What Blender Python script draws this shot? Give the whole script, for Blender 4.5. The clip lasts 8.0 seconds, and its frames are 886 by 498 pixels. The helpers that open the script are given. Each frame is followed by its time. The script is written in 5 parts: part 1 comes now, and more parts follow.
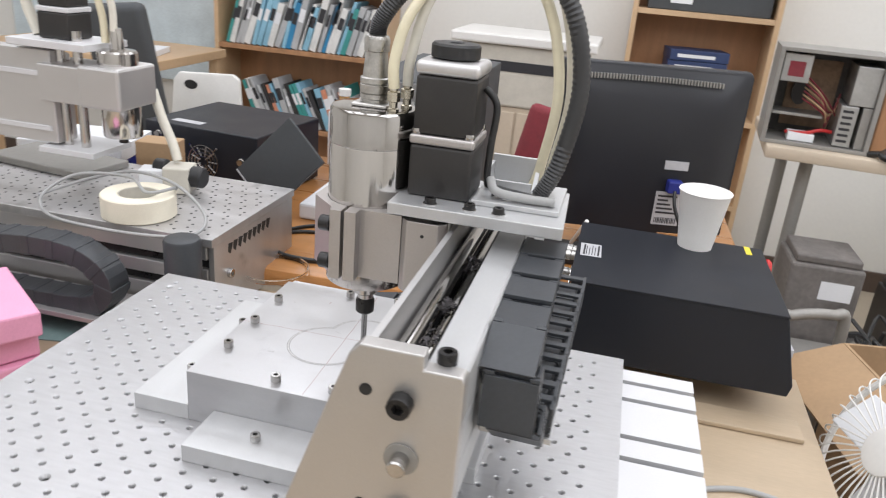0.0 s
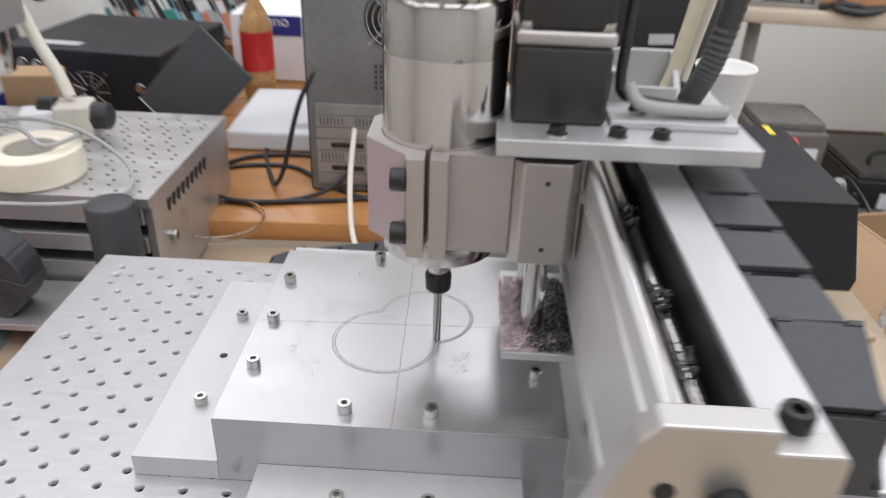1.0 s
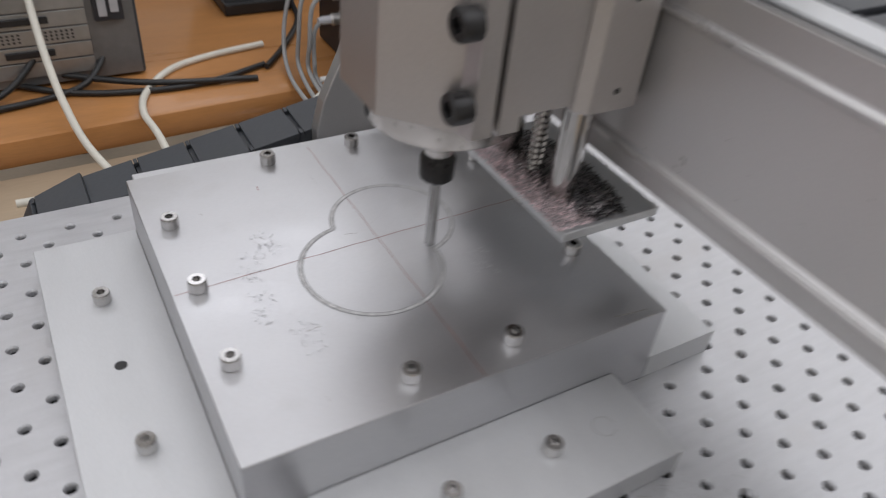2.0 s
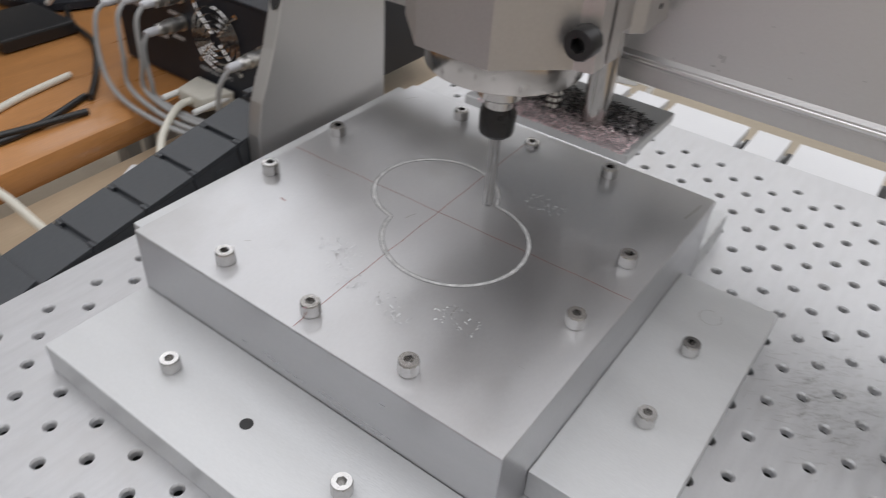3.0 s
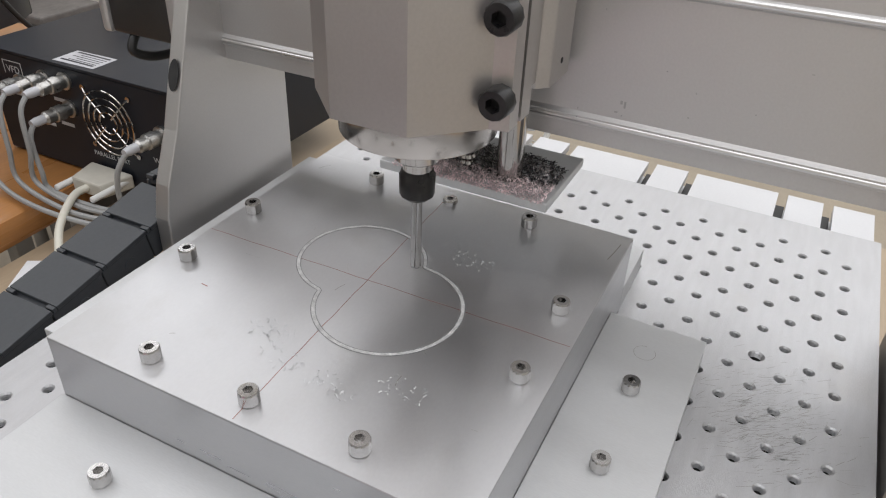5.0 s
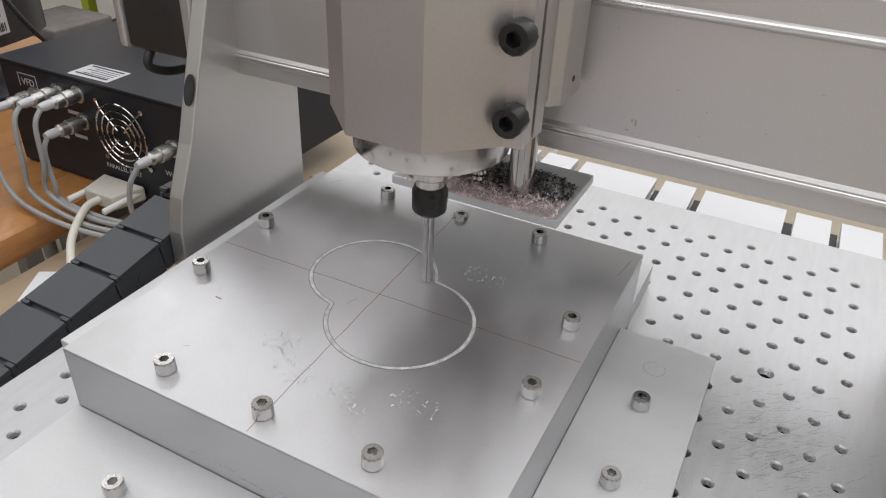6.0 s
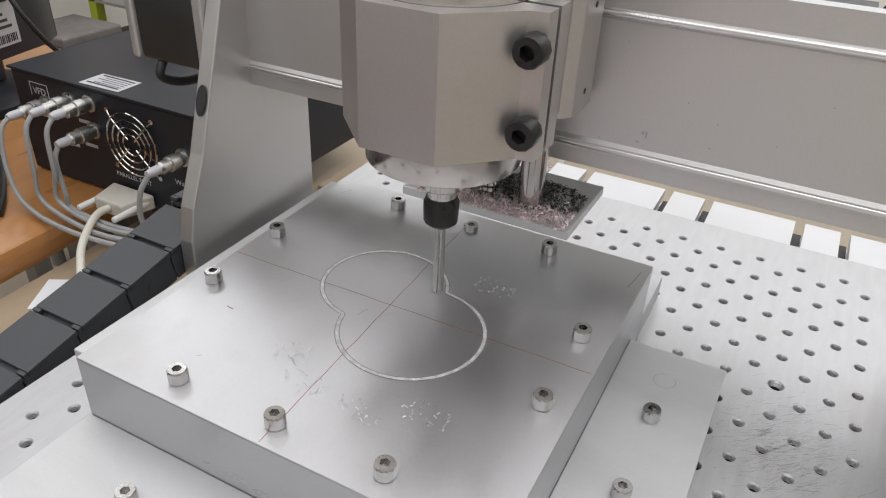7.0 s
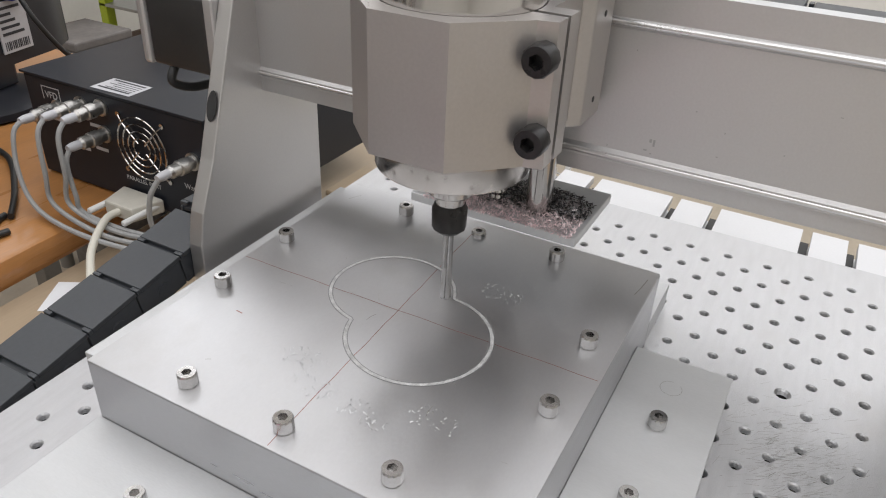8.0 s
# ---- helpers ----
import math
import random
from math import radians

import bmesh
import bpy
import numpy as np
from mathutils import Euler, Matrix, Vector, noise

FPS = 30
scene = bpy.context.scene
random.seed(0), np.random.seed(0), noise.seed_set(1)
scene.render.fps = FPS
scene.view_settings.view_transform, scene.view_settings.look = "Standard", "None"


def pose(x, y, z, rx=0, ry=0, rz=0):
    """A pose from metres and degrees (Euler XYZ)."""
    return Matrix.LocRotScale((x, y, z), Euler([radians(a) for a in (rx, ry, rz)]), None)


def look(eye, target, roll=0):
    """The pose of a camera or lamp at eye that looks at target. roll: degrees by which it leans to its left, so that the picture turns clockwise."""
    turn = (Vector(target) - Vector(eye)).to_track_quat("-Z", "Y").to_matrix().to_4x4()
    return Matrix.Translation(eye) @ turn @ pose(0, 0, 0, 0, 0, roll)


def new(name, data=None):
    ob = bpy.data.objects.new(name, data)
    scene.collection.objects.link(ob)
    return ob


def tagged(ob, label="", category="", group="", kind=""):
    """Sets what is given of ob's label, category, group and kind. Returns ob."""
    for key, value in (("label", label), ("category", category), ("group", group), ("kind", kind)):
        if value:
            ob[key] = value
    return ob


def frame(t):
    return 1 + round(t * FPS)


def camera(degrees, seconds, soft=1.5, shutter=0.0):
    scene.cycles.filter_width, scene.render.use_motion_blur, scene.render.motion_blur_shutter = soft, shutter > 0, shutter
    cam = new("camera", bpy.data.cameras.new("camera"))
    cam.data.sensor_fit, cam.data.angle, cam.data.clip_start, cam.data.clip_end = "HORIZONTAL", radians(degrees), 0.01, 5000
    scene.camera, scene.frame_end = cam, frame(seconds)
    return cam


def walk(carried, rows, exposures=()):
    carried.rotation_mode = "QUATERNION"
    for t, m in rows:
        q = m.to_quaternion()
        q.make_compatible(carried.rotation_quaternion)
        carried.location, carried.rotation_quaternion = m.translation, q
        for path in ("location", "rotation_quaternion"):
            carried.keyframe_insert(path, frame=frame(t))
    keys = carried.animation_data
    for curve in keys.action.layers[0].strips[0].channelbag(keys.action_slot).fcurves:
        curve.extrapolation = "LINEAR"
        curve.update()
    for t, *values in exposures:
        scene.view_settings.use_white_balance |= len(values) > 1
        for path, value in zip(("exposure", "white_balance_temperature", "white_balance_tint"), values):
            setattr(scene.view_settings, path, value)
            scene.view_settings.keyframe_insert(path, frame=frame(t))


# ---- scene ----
cam = camera(61.6, 8.0, soft=1.1, shutter=0.45)
walk(cam, [
    (0.0, look((0.348, -0.667, 0.447), (-0.046, 1.153, -0.286), 5.0)),
    (0.5, look((0.249, -0.604, 0.425), (0.014, 1.22, -0.363), 2.8)),
    (1.0, look((0.148, -0.481, 0.396), (0.091, 1.265, -0.577), 2.0)),
    (1.5, look((0.01, -0.407, 0.364), (0.477, 1.168, -0.777), 6.3)),
    (2.0, look((-0.05, -0.303, 0.323), (0.808, 1.008, -0.919), 6.5)),
    (2.2, look((-0.08, -0.256, 0.304), (0.817, 0.991, -0.977), 5.6)),
    (3.3, look((-0.188, -0.189, 0.292), (1.235, 0.577, -0.887), 4.3)),
    (3.5, look((-0.188, -0.192, 0.29), (1.264, 0.56, -0.862), 4.4)),
    (4.0, look((-0.183, -0.189, 0.29), (1.299, 0.543, -0.836), 3.4)),
    (4.5, look((-0.177, -0.182, 0.294), (1.32, 0.537, -0.82), 2.5)),
    (6.0, look((-0.182, -0.176, 0.3), (1.334, 0.571, -0.769), 2.6)),
    (6.5, look((-0.183, -0.174, 0.302), (1.33, 0.589, -0.761), 2.5)),
    (7.0, look((-0.184, -0.173, 0.302), (1.336, 0.591, -0.749), 2.6)),
    (7.5, look((-0.185, -0.173, 0.302), (1.34, 0.599, -0.736), 2.7)),
    (8.0, look((-0.186, -0.173, 0.304), (1.332, 0.61, -0.737), 2.7)),
], exposures=[(0.0, 0.37, 6400, 12), (1.0, 0.16, 6380, 13), (2.0, -0.40, 6380, 13), (2.4, -0.38, 6400, 13), (3.3, -0.16, 6450, 11), (4.7, -0.09, 6500, 11), (8.0, 0.0, 6550, 11)])

# ---- light: fluorescent ceiling fixtures, dim even room light from the closed white room ----
world = bpy.data.worlds.new("room_world")
world.use_nodes = True
scene.world = world
world.node_tree.nodes["Background"].inputs[0].default_value = (0.9, 0.95, 1.0, 1)
world.node_tree.nodes["Background"].inputs[1].default_value = 0.05

CM = 0.01


# ---- materials ----
def mat(name, color, rough=0.5, metal=0.0, vary=0.12, scale=8.0, bump=0.05, bscale=120.0, rvary=0.1, stretch=(1, 1, 1),
        spots=None, spec=0.5, trans=0.0, alpha=1.0, tint=0.0, coat=0.0):
    m = bpy.data.materials.new(name)
    m.use_nodes = True
    nt = m.node_tree
    n, l = nt.nodes, nt.links
    b = n["Principled BSDF"]
    b.inputs["Metallic"].default_value = metal
    b.inputs["Specular IOR Level"].default_value = spec
    b.inputs["Transmission Weight"].default_value = trans
    b.inputs["Coat Weight"].default_value = coat
    tc = n.new("ShaderNodeTexCoord")
    mp = n.new("ShaderNodeMapping")
    mp.inputs["Scale"].default_value = stretch
    l.new(tc.outputs["Object"], mp.inputs[0])
    big = n.new("ShaderNodeTexNoise")
    big.inputs["Scale"].default_value = scale
    big.inputs["Detail"].default_value = 5
    l.new(mp.outputs[0], big.inputs["Vector"])
    fine = n.new("ShaderNodeTexNoise")
    fine.inputs["Scale"].default_value = bscale
    fine.inputs["Detail"].default_value = 4
    l.new(mp.outputs[0], fine.inputs["Vector"])
    ramp = n.new("ShaderNodeMapRange")
    ramp.inputs[1].default_value, ramp.inputs[2].default_value = 0.3, 0.7
    ramp.inputs[3].default_value, ramp.inputs[4].default_value = 1 - vary, 1 + vary
    l.new(big.outputs[0], ramp.inputs[0])
    f2 = n.new("ShaderNodeMapRange")
    f2.inputs[1].default_value, f2.inputs[2].default_value = 0.3, 0.7
    f2.inputs[3].default_value, f2.inputs[4].default_value = 1 - vary * 0.5, 1 + vary * 0.5
    l.new(fine.outputs[0], f2.inputs[0])
    mul = n.new("ShaderNodeMath")
    mul.operation = "MULTIPLY"
    l.new(ramp.outputs[0], mul.inputs[0])
    l.new(f2.outputs[0], mul.inputs[1])
    fac = mul.outputs[0]
    if tint:
        oi = n.new("ShaderNodeObjectInfo")
        r2 = n.new("ShaderNodeMapRange")
        r2.inputs[3].default_value, r2.inputs[4].default_value = 1 - tint, 1 + tint
        l.new(oi.outputs["Random"], r2.inputs[0])
        m2 = n.new("ShaderNodeMath")
        m2.operation = "MULTIPLY"
        l.new(fac, m2.inputs[0])
        l.new(r2.outputs[0], m2.inputs[1])
        fac = m2.outputs[0]
    col = n.new("ShaderNodeMix")
    col.data_type, col.blend_type = "RGBA", "MULTIPLY"
    col.inputs[0].default_value = 1.0
    col.inputs[6].default_value = (*color, 1)
    l.new(fac, col.inputs[7])
    out = col.outputs[2]
    if spots:
        sc, lo, hi, scol = spots
        sn = n.new("ShaderNodeTexNoise")
        sn.inputs["Scale"].default_value = sc
        sn.inputs["Detail"].default_value = 6
        l.new(tc.outputs["Object"], sn.inputs["Vector"])
        sr = n.new("ShaderNodeMapRange")
        sr.inputs[1].default_value, sr.inputs[2].default_value = lo, hi
        l.new(sn.outputs[0], sr.inputs[0])
        mx = n.new("ShaderNodeMix")
        mx.data_type = "RGBA"
        l.new(sr.outputs[0], mx.inputs[0])
        l.new(out, mx.inputs[6])
        mx.inputs[7].default_value = (*scol, 1)
        out = mx.outputs[2]
    l.new(out, b.inputs["Base Color"])
    rr = n.new("ShaderNodeMapRange")
    rr.inputs[1].default_value, rr.inputs[2].default_value = 0.3, 0.7
    rr.inputs[3].default_value, rr.inputs[4].default_value = max(0.02, rough - rvary), min(1, rough + rvary)
    l.new(big.outputs[0], rr.inputs[0])
    l.new(rr.outputs[0], b.inputs["Roughness"])
    if bump:
        bp = n.new("ShaderNodeBump")
        bp.inputs["Strength"].default_value = bump
        bp.inputs["Distance"].default_value = 0.001
        l.new(fine.outputs[0], bp.inputs["Height"])
        l.new(bp.outputs[0], b.inputs["Normal"])
    return m


M = dict(
    plate=mat("drilled_aluminium", (0.535, 0.535, 0.545), 0.43, 0.95, 0.06, 22, 0.2, 300, 0.06, (1.5, 9, 1), spots=(10, 0.60, 0.74, (0.50, 0.49, 0.485))),
    oldplate=mat("dull_drilled_aluminium", (0.56, 0.55, 0.55), 0.42, 0.75, 0.08, 9, 0.1, 260, 0.08, (1, 3, 1), spots=(14, 0.64, 0.74, (0.38, 0.375, 0.37))),
    nose=mat("brownish_polished_steel", (0.40, 0.375, 0.35), 0.14, 1.0, 0.05, 6, 0.0),
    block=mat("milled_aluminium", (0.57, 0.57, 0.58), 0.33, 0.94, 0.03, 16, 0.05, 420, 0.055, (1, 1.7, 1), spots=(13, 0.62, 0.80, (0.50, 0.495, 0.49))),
    strip=mat("sawn_aluminium", (0.60, 0.605, 0.61), 0.50, 0.80, 0.04, 10, 0.08, 380, 0.03, (4, 1, 1)),
    # same aluminium as the block's top, darkened to put side shade into the colour
    blockside=mat("shaded_block_side", (0.46, 0.46, 0.47), 0.32, 0.95, 0.04, 12, 0.1, 300, 0.06, (1, 1, 5)),
    anod=mat("silver_anodised_aluminium", (0.62, 0.61, 0.605), 0.46, 0.85, 0.04, 6, 0.05, 700, 0.05),
    anodb=mat("rounded_beam_edge", (0.75, 0.74, 0.735), 0.3, 0.95, 0.04, 6, 0.03, 500, 0.04),
    anodside=mat("bead_blasted_plate", (0.55, 0.535, 0.52), 0.40, 0.85, 0.04, 6, 0.08, 900, 0.05),
    clamp=mat("clamp_aluminium", (0.50, 0.475, 0.46), 0.42, 0.9, 0.05, 10, 0.05, 600, 0.06),
    bed=mat("white_anodised_bed", (0.68, 0.68, 0.69), 0.5, 0.3, 0.03, 8, 0.04, 400, 0.05),
    chrome=mat("polished_steel", (0.46, 0.445, 0.43), 0.08, 1.0, 0.04, 5, 0.0, 100, 0.03, (1, 1, 0.2)),
    satin=mat("satin_steel", (0.56, 0.54, 0.52), 0.13, 1.0, 0.04, 12, 0.0, 300, 0.02, (1, 1, 0.1)),
    steel=mat("screw_steel", (0.50, 0.49, 0.48), 0.17, 1.0, 0.1, 60, 0.05, 800, 0.08),
    carbide=mat("carbide_tool", (0.36, 0.355, 0.35), 0.18, 1.0, 0.1, 60, 0.02, 800, 0.08),
    blackox=mat("black_oxide_screw", (0.026, 0.025, 0.025), 0.34, 0.4, 0.2, 80, 0.1, 600, 0.1),
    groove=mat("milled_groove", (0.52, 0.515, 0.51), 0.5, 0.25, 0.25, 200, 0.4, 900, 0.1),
    # dark grey that paints the shade at the groove's edges
    grooveshade=mat("groove_edge_shade", (0.30, 0.30, 0.30), 0.45, 0.6, 0.2, 150, 0.3, 900, 0.1),
    pcrear=mat("dark_steel_panel", (0.22, 0.22, 0.22), 0.45, 0.5, 0.12, 14, 0.05),
    # shade inside holes as a colour, on hole floors and flat discs
    hole=mat("dark_hole_shade", (0.05, 0.05, 0.05), 0.6, 0.6, 0.2, 60, 0.1),
    redline=mat("red_marker_line", (0.30, 0.13, 0.11), 0.6, 0.2, 0.3, 90, 0.0),
    motor=mat("black_motor_enamel", (0.024, 0.022, 0.021), 0.40, 0.0, 0.15, 20, 0.05, 400, 0.06),
    chain=mat("dark_grey_nylon", (0.047, 0.051, 0.057), 0.45, 0.0, 0.12, 20, 0.08, 300, 0.08),
    chainin=mat("inner_nylon", (0.02, 0.021, 0.023), 0.6, 0.0, 0.1, 20, 0.05),
    boxblk=mat("powder_coated_black_steel", (0.017, 0.019, 0.025), 0.42, 0.0, 0.12, 6, 0.12, 900, 0.05, spec=0.3),
    monitor=mat("black_monitor_plastic", (0.016, 0.017, 0.022), 0.36, 0.0, 0.1, 6, 0.06, 700, 0.05),
    blkplastic=mat("black_plastic", (0.02, 0.02, 0.021), 0.45, 0.0, 0.1, 10, 0.05, 300, 0.05),
    slate=mat("slate_grey_panel", (0.055, 0.06, 0.065), 0.55, 0.0, 0.08, 8, 0.05),
    white=mat("white_plastic", (0.78, 0.77, 0.74), 0.45, 0.0, 0.04, 10, 0.03),
    paper=mat("white_paper_cup", (0.88, 0.865, 0.84), 0.6, 0.0, 0.03, 10, 0.05, 300),
    sheet=mat("white_paper", (0.80, 0.81, 0.83), 0.6, 0.0, 0.03, 10, 0.03, 300),
    wall=mat("cream_wall_paint", (0.80, 0.787, 0.752), 0.8, 0.0, 0.03, 1.5, 0.05, 60),
    ceil=mat("ceiling_board", (0.86, 0.86, 0.85), 0.85, 0.0, 0.03, 2, 0.05, 60),
    floor=mat("beige_vinyl_floor", (0.42, 0.36, 0.28), 0.4, 0.0, 0.08, 3, 0.03, 90),
    orange=mat("orange_wood_veneer", (0.45, 0.205, 0.068), 0.30, 0.0, 0.13, 3.0, 0.04, 60, 0.05, (1, 9, 9), coat=0.2),
    ldesk=mat("pale_wood_laminate", (0.46, 0.36, 0.25), 0.42, 0.0, 0.08, 3.0, 0.03, 60, 0.06, (1, 7, 7), spots=(5, 0.62, 0.75, (0.36, 0.28, 0.2))),
    shelfw=mat("bookcase_wood", (0.40, 0.21, 0.105), 0.45, 0.0, 0.12, 3, 0.03, 60, 0.05, (8, 8, 1)),
    shelfl=mat("light_shelf_edge", (0.58, 0.40, 0.24), 0.45, 0.0, 0.08, 3, 0.03, 60),
    tablew=mat("cream_table_top", (0.58, 0.49, 0.38), 0.45, 0.0, 0.06, 3, 0.03, 60),
    greymetal=mat("grey_painted_steel", (0.30, 0.29, 0.27), 0.5, 0.3, 0.08, 5, 0.05),
    pcin=mat("galvanised_steel", (0.42, 0.42, 0.41), 0.4, 0.7, 0.12, 14, 0.05),
    pcdark=mat("pc_dark_inside", (0.09, 0.085, 0.08), 0.6, 0.1, 0.3, 18, 0.1),
    pcboard=mat("dusty_circuit_board", (0.30, 0.20, 0.13), 0.7, 0.0, 0.3, 25, 0.2),
    redp=mat("red_plastic", (0.55, 0.03, 0.03), 0.4),
    yellow=mat("yellow_tape", (0.75, 0.60, 0.05), 0.5),
    lime=mat("lime_green_paint", (0.42, 0.52, 0.03), 0.45, 0.0, 0.08, 6),
    pink=mat("pink_foam", (0.80, 0.36, 0.52), 0.85, 0.0, 0.06, 12, 0.3, 300),
    card=mat("cardboard", (0.42, 0.28, 0.16), 0.8, 0.0, 0.08, 7, 0.1, 120),
    grycable=mat("grey_pvc_cable", (0.34, 0.34, 0.335), 0.45, 0.0, 0.06, 20, 0.03),
    whtcable=mat("cream_pvc_cable", (0.70, 0.67, 0.58), 0.45, 0.0, 0.06, 20, 0.03),
    blkcable=mat("black_pvc_cable", (0.02, 0.02, 0.02), 0.4, 0.0, 0.1, 20, 0.03),
    yeltube=mat("yellowed_hose", (0.72, 0.66, 0.48), 0.35, 0.0, 0.08, 20, 0.03),
    hose=mat("black_corrugated_hose", (0.035, 0.035, 0.036), 0.4, 0.0, 0.1, 20, 0.03),
    brass=mat("nickel_fitting", (0.62, 0.58, 0.48), 0.25, 1.0, 0.08, 20, 0.03),
    beige=mat("beige_connector_shell", (0.58, 0.55, 0.48), 0.5, 0.0, 0.06, 20, 0.05),
    ink=mat("dark_print", (0.03, 0.03, 0.035), 0.6, 0.0, 0.1, 20, 0.0),
    inkw=mat("white_print", (0.55, 0.55, 0.55), 0.6, 0.0, 0.1, 20, 0.0),
    label=mat("silver_label", (0.50, 0.50, 0.52), 0.45, 0.1, 0.06, 30, 0.02),
    chips=mat("aluminium_chips", (0.62, 0.56, 0.56), 0.38, 0.85, 0.5, 160, 0.2, 600, 0.15, tint=0.3),
    pinkchip=mat("pinkish_swarf", (0.80, 0.66, 0.67), 0.5, 0.35, 0.4, 160, 0.2, 600, 0.15),
    darkchip=mat("oily_dark_swarf", (0.05, 0.045, 0.047), 0.4, 0.5, 0.5, 160, 0.3, 600, 0.15),
    knurl=mat("knurled_nickel", (0.50, 0.49, 0.47), 0.34, 1.0, 0.15, 90, 0.4, 500, 0.08),
    crepe=mat("cream_crepe_tape", (0.80, 0.745, 0.61), 0.7, 0.0, 0.05, 20, 0.2, 300),
    dusty=mat("dusty_brown_grey_casing", (0.17, 0.155, 0.145), 0.65, 0.1, 0.25, 9, 0.1, 80),
    clear=mat("clear_acrylic", (0.95, 0.95, 0.95), 0.05, 0.0, 0.0, 5, 0.0, 100, 0.02, trans=1.0),
    bottle=mat("amber_plastic", (0.62, 0.36, 0.14), 0.25, 0.0, 0.08, 20, 0.0, trans=0.3),
    blue=mat("dark_blue_print", (0.02, 0.03, 0.22), 0.5, 0.0, 0.1, 20),
    maroon=mat("maroon_fabric", (0.22, 0.035, 0.045), 0.85, 0.0, 0.12, 20, 0.2),
)
BOOKS = [mat("book_cover_" + k, c, 0.5, 0.0, 0.1, 12, 0.02) for k, c in (
    ("white", (0.72, 0.72, 0.70)), ("grey", (0.45, 0.46, 0.47)), ("blue", (0.03, 0.22, 0.42)), ("teal", (0.05, 0.30, 0.28)),
    ("navy", (0.03, 0.05, 0.13)), ("sky", (0.25, 0.48, 0.62)), ("coral", (0.62, 0.26, 0.16)), ("black", (0.03, 0.03, 0.03)),
    ("cream", (0.66, 0.60, 0.45)))]


# ---- mesh helpers, in centimetres ----
def part(name, bm, material, parent=None, label="", smooth=False, base=None):
    me = bpy.data.meshes.new(name)
    for v in bm.verts:
        v.co *= CM
    bm.to_mesh(me)
    bm.free()
    me.materials.append(material)
    if smooth:
        for p in me.polygons:
            p.use_smooth = True
        me.set_sharp_from_angle(angle=radians(38))
    ob = new(name, me)
    if parent:
        ob.parent = parent
        if parent.type == "EMPTY":
            ob.matrix_parent_inverse = Matrix.Translation(-parent.location)
    if label:
        ob["label"] = label
    return ob


def thing(name, x, y, z, label, category, group="", kind=""):
    e = new(name)
    e.empty_display_size = 0.02
    e.location = (x * CM, y * CM, z * CM)
    return tagged(e, label, category, group, kind)


def settle(e, dx, dy, dz=0.0, rz=0.0):
    """Move a whole thing on its support, and turn it about its base."""
    e.location += Vector((dx * CM, dy * CM, dz * CM))
    e.rotation_euler.z += radians(rz)
    return e


def share(name, ob, parent, m):
    """One more piece on the mesh of ob, at the pose m."""
    c = new(name, ob.data)
    c.parent = parent
    if parent.type == "EMPTY":
        c.matrix_parent_inverse = Matrix.Translation(-parent.location)
    c.matrix_basis = m
    return c


def at(x, y, z, rz=0.0):
    return pose(x * CM, y * CM, z * CM, 0, 0, rz)


def join(*bms):
    out = bms[0]
    for b in bms[1:]:
        me = bpy.data.meshes.new("tmp")
        b.to_mesh(me)
        b.free()
        out.from_mesh(me)
        bpy.data.meshes.remove(me)
    return out


def turn(bm, m):
    bmesh.ops.transform(bm, matrix=m, verts=bm.verts)
    return bm


def bev(bm, w, seg=2, angle=30):
    if w:
        es = [e for e in bm.edges if len(e.link_faces) == 2 and e.calc_face_angle(0) > radians(angle)]
        bmesh.ops.bevel(bm, geom=es, offset=w, segments=seg, affect="EDGES", profile=0.5, clamp_overlap=True)
    return bm


def box(x0, y0, z0, x1, y1, z1, w=0.08, seg=2):
    bm = bmesh.new()
    bmesh.ops.create_cube(bm, size=1)
    for v in bm.verts:
        v.co = Vector(((x0 + x1) / 2 + v.co.x * (x1 - x0), (y0 + y1) / 2 + v.co.y * (y1 - y0), (z0 + z1) / 2 + v.co.z * (z1 - z0)))
    return bev(bm, w, seg)


def prism(poly, a0, a1, axis="z", w=0.0):
    """Extrude a polygon along an axis. axis x: poly is (y, z); y: (x, z); z: (x, y)."""
    bm = bmesh.new()

    def p(u, v, a):
        return {"x": (a, u, v), "y": (u, a, v), "z": (u, v, a)}[axis]
    lo = [bm.verts.new(p(u, v, a0)) for u, v in poly]
    hi = [bm.verts.new(p(u, v, a1)) for u, v in poly]
    bm.faces.new(lo)
    bm.faces.new(hi)
    k = len(poly)
    for i in range(k):
        bm.faces.new((lo[i], lo[(i + 1) % k], hi[(i + 1) % k], hi[i]))
    bmesh.ops.recalc_face_normals(bm, faces=bm.faces)
    return bev(bm, w)


def lathe(prof, seg=32, cx=0, cy=0, cz=0, cap=True):
    """Turn a profile of (radius, height) about the z axis."""
    bm = bmesh.new()
    rings = []
    for r, z in prof:
        rings.append([bm.verts.new((cx + r * math.cos(2 * math.pi * i / seg), cy + r * math.sin(2 * math.pi * i / seg), cz + z)) for i in range(seg)])
    for a, b in zip(rings, rings[1:]):
        for i in range(seg):
            bm.faces.new((a[i], a[(i + 1) % seg], b[(i + 1) % seg], b[i]))
    if cap:
        bm.faces.new(rings[0])
        bm.faces.new(rings[-1])
    bmesh.ops.recalc_face_normals(bm, faces=bm.faces)
    return bm


AXES = {"z": Matrix.Identity(4), "x": pose(0, 0, 0, 0, 90, 0), "-x": pose(0, 0, 0, 0, -90, 0), "y": pose(0, 0, 0, -90, 0, 0), "-y": pose(0, 0, 0, 90, 0, 0)}


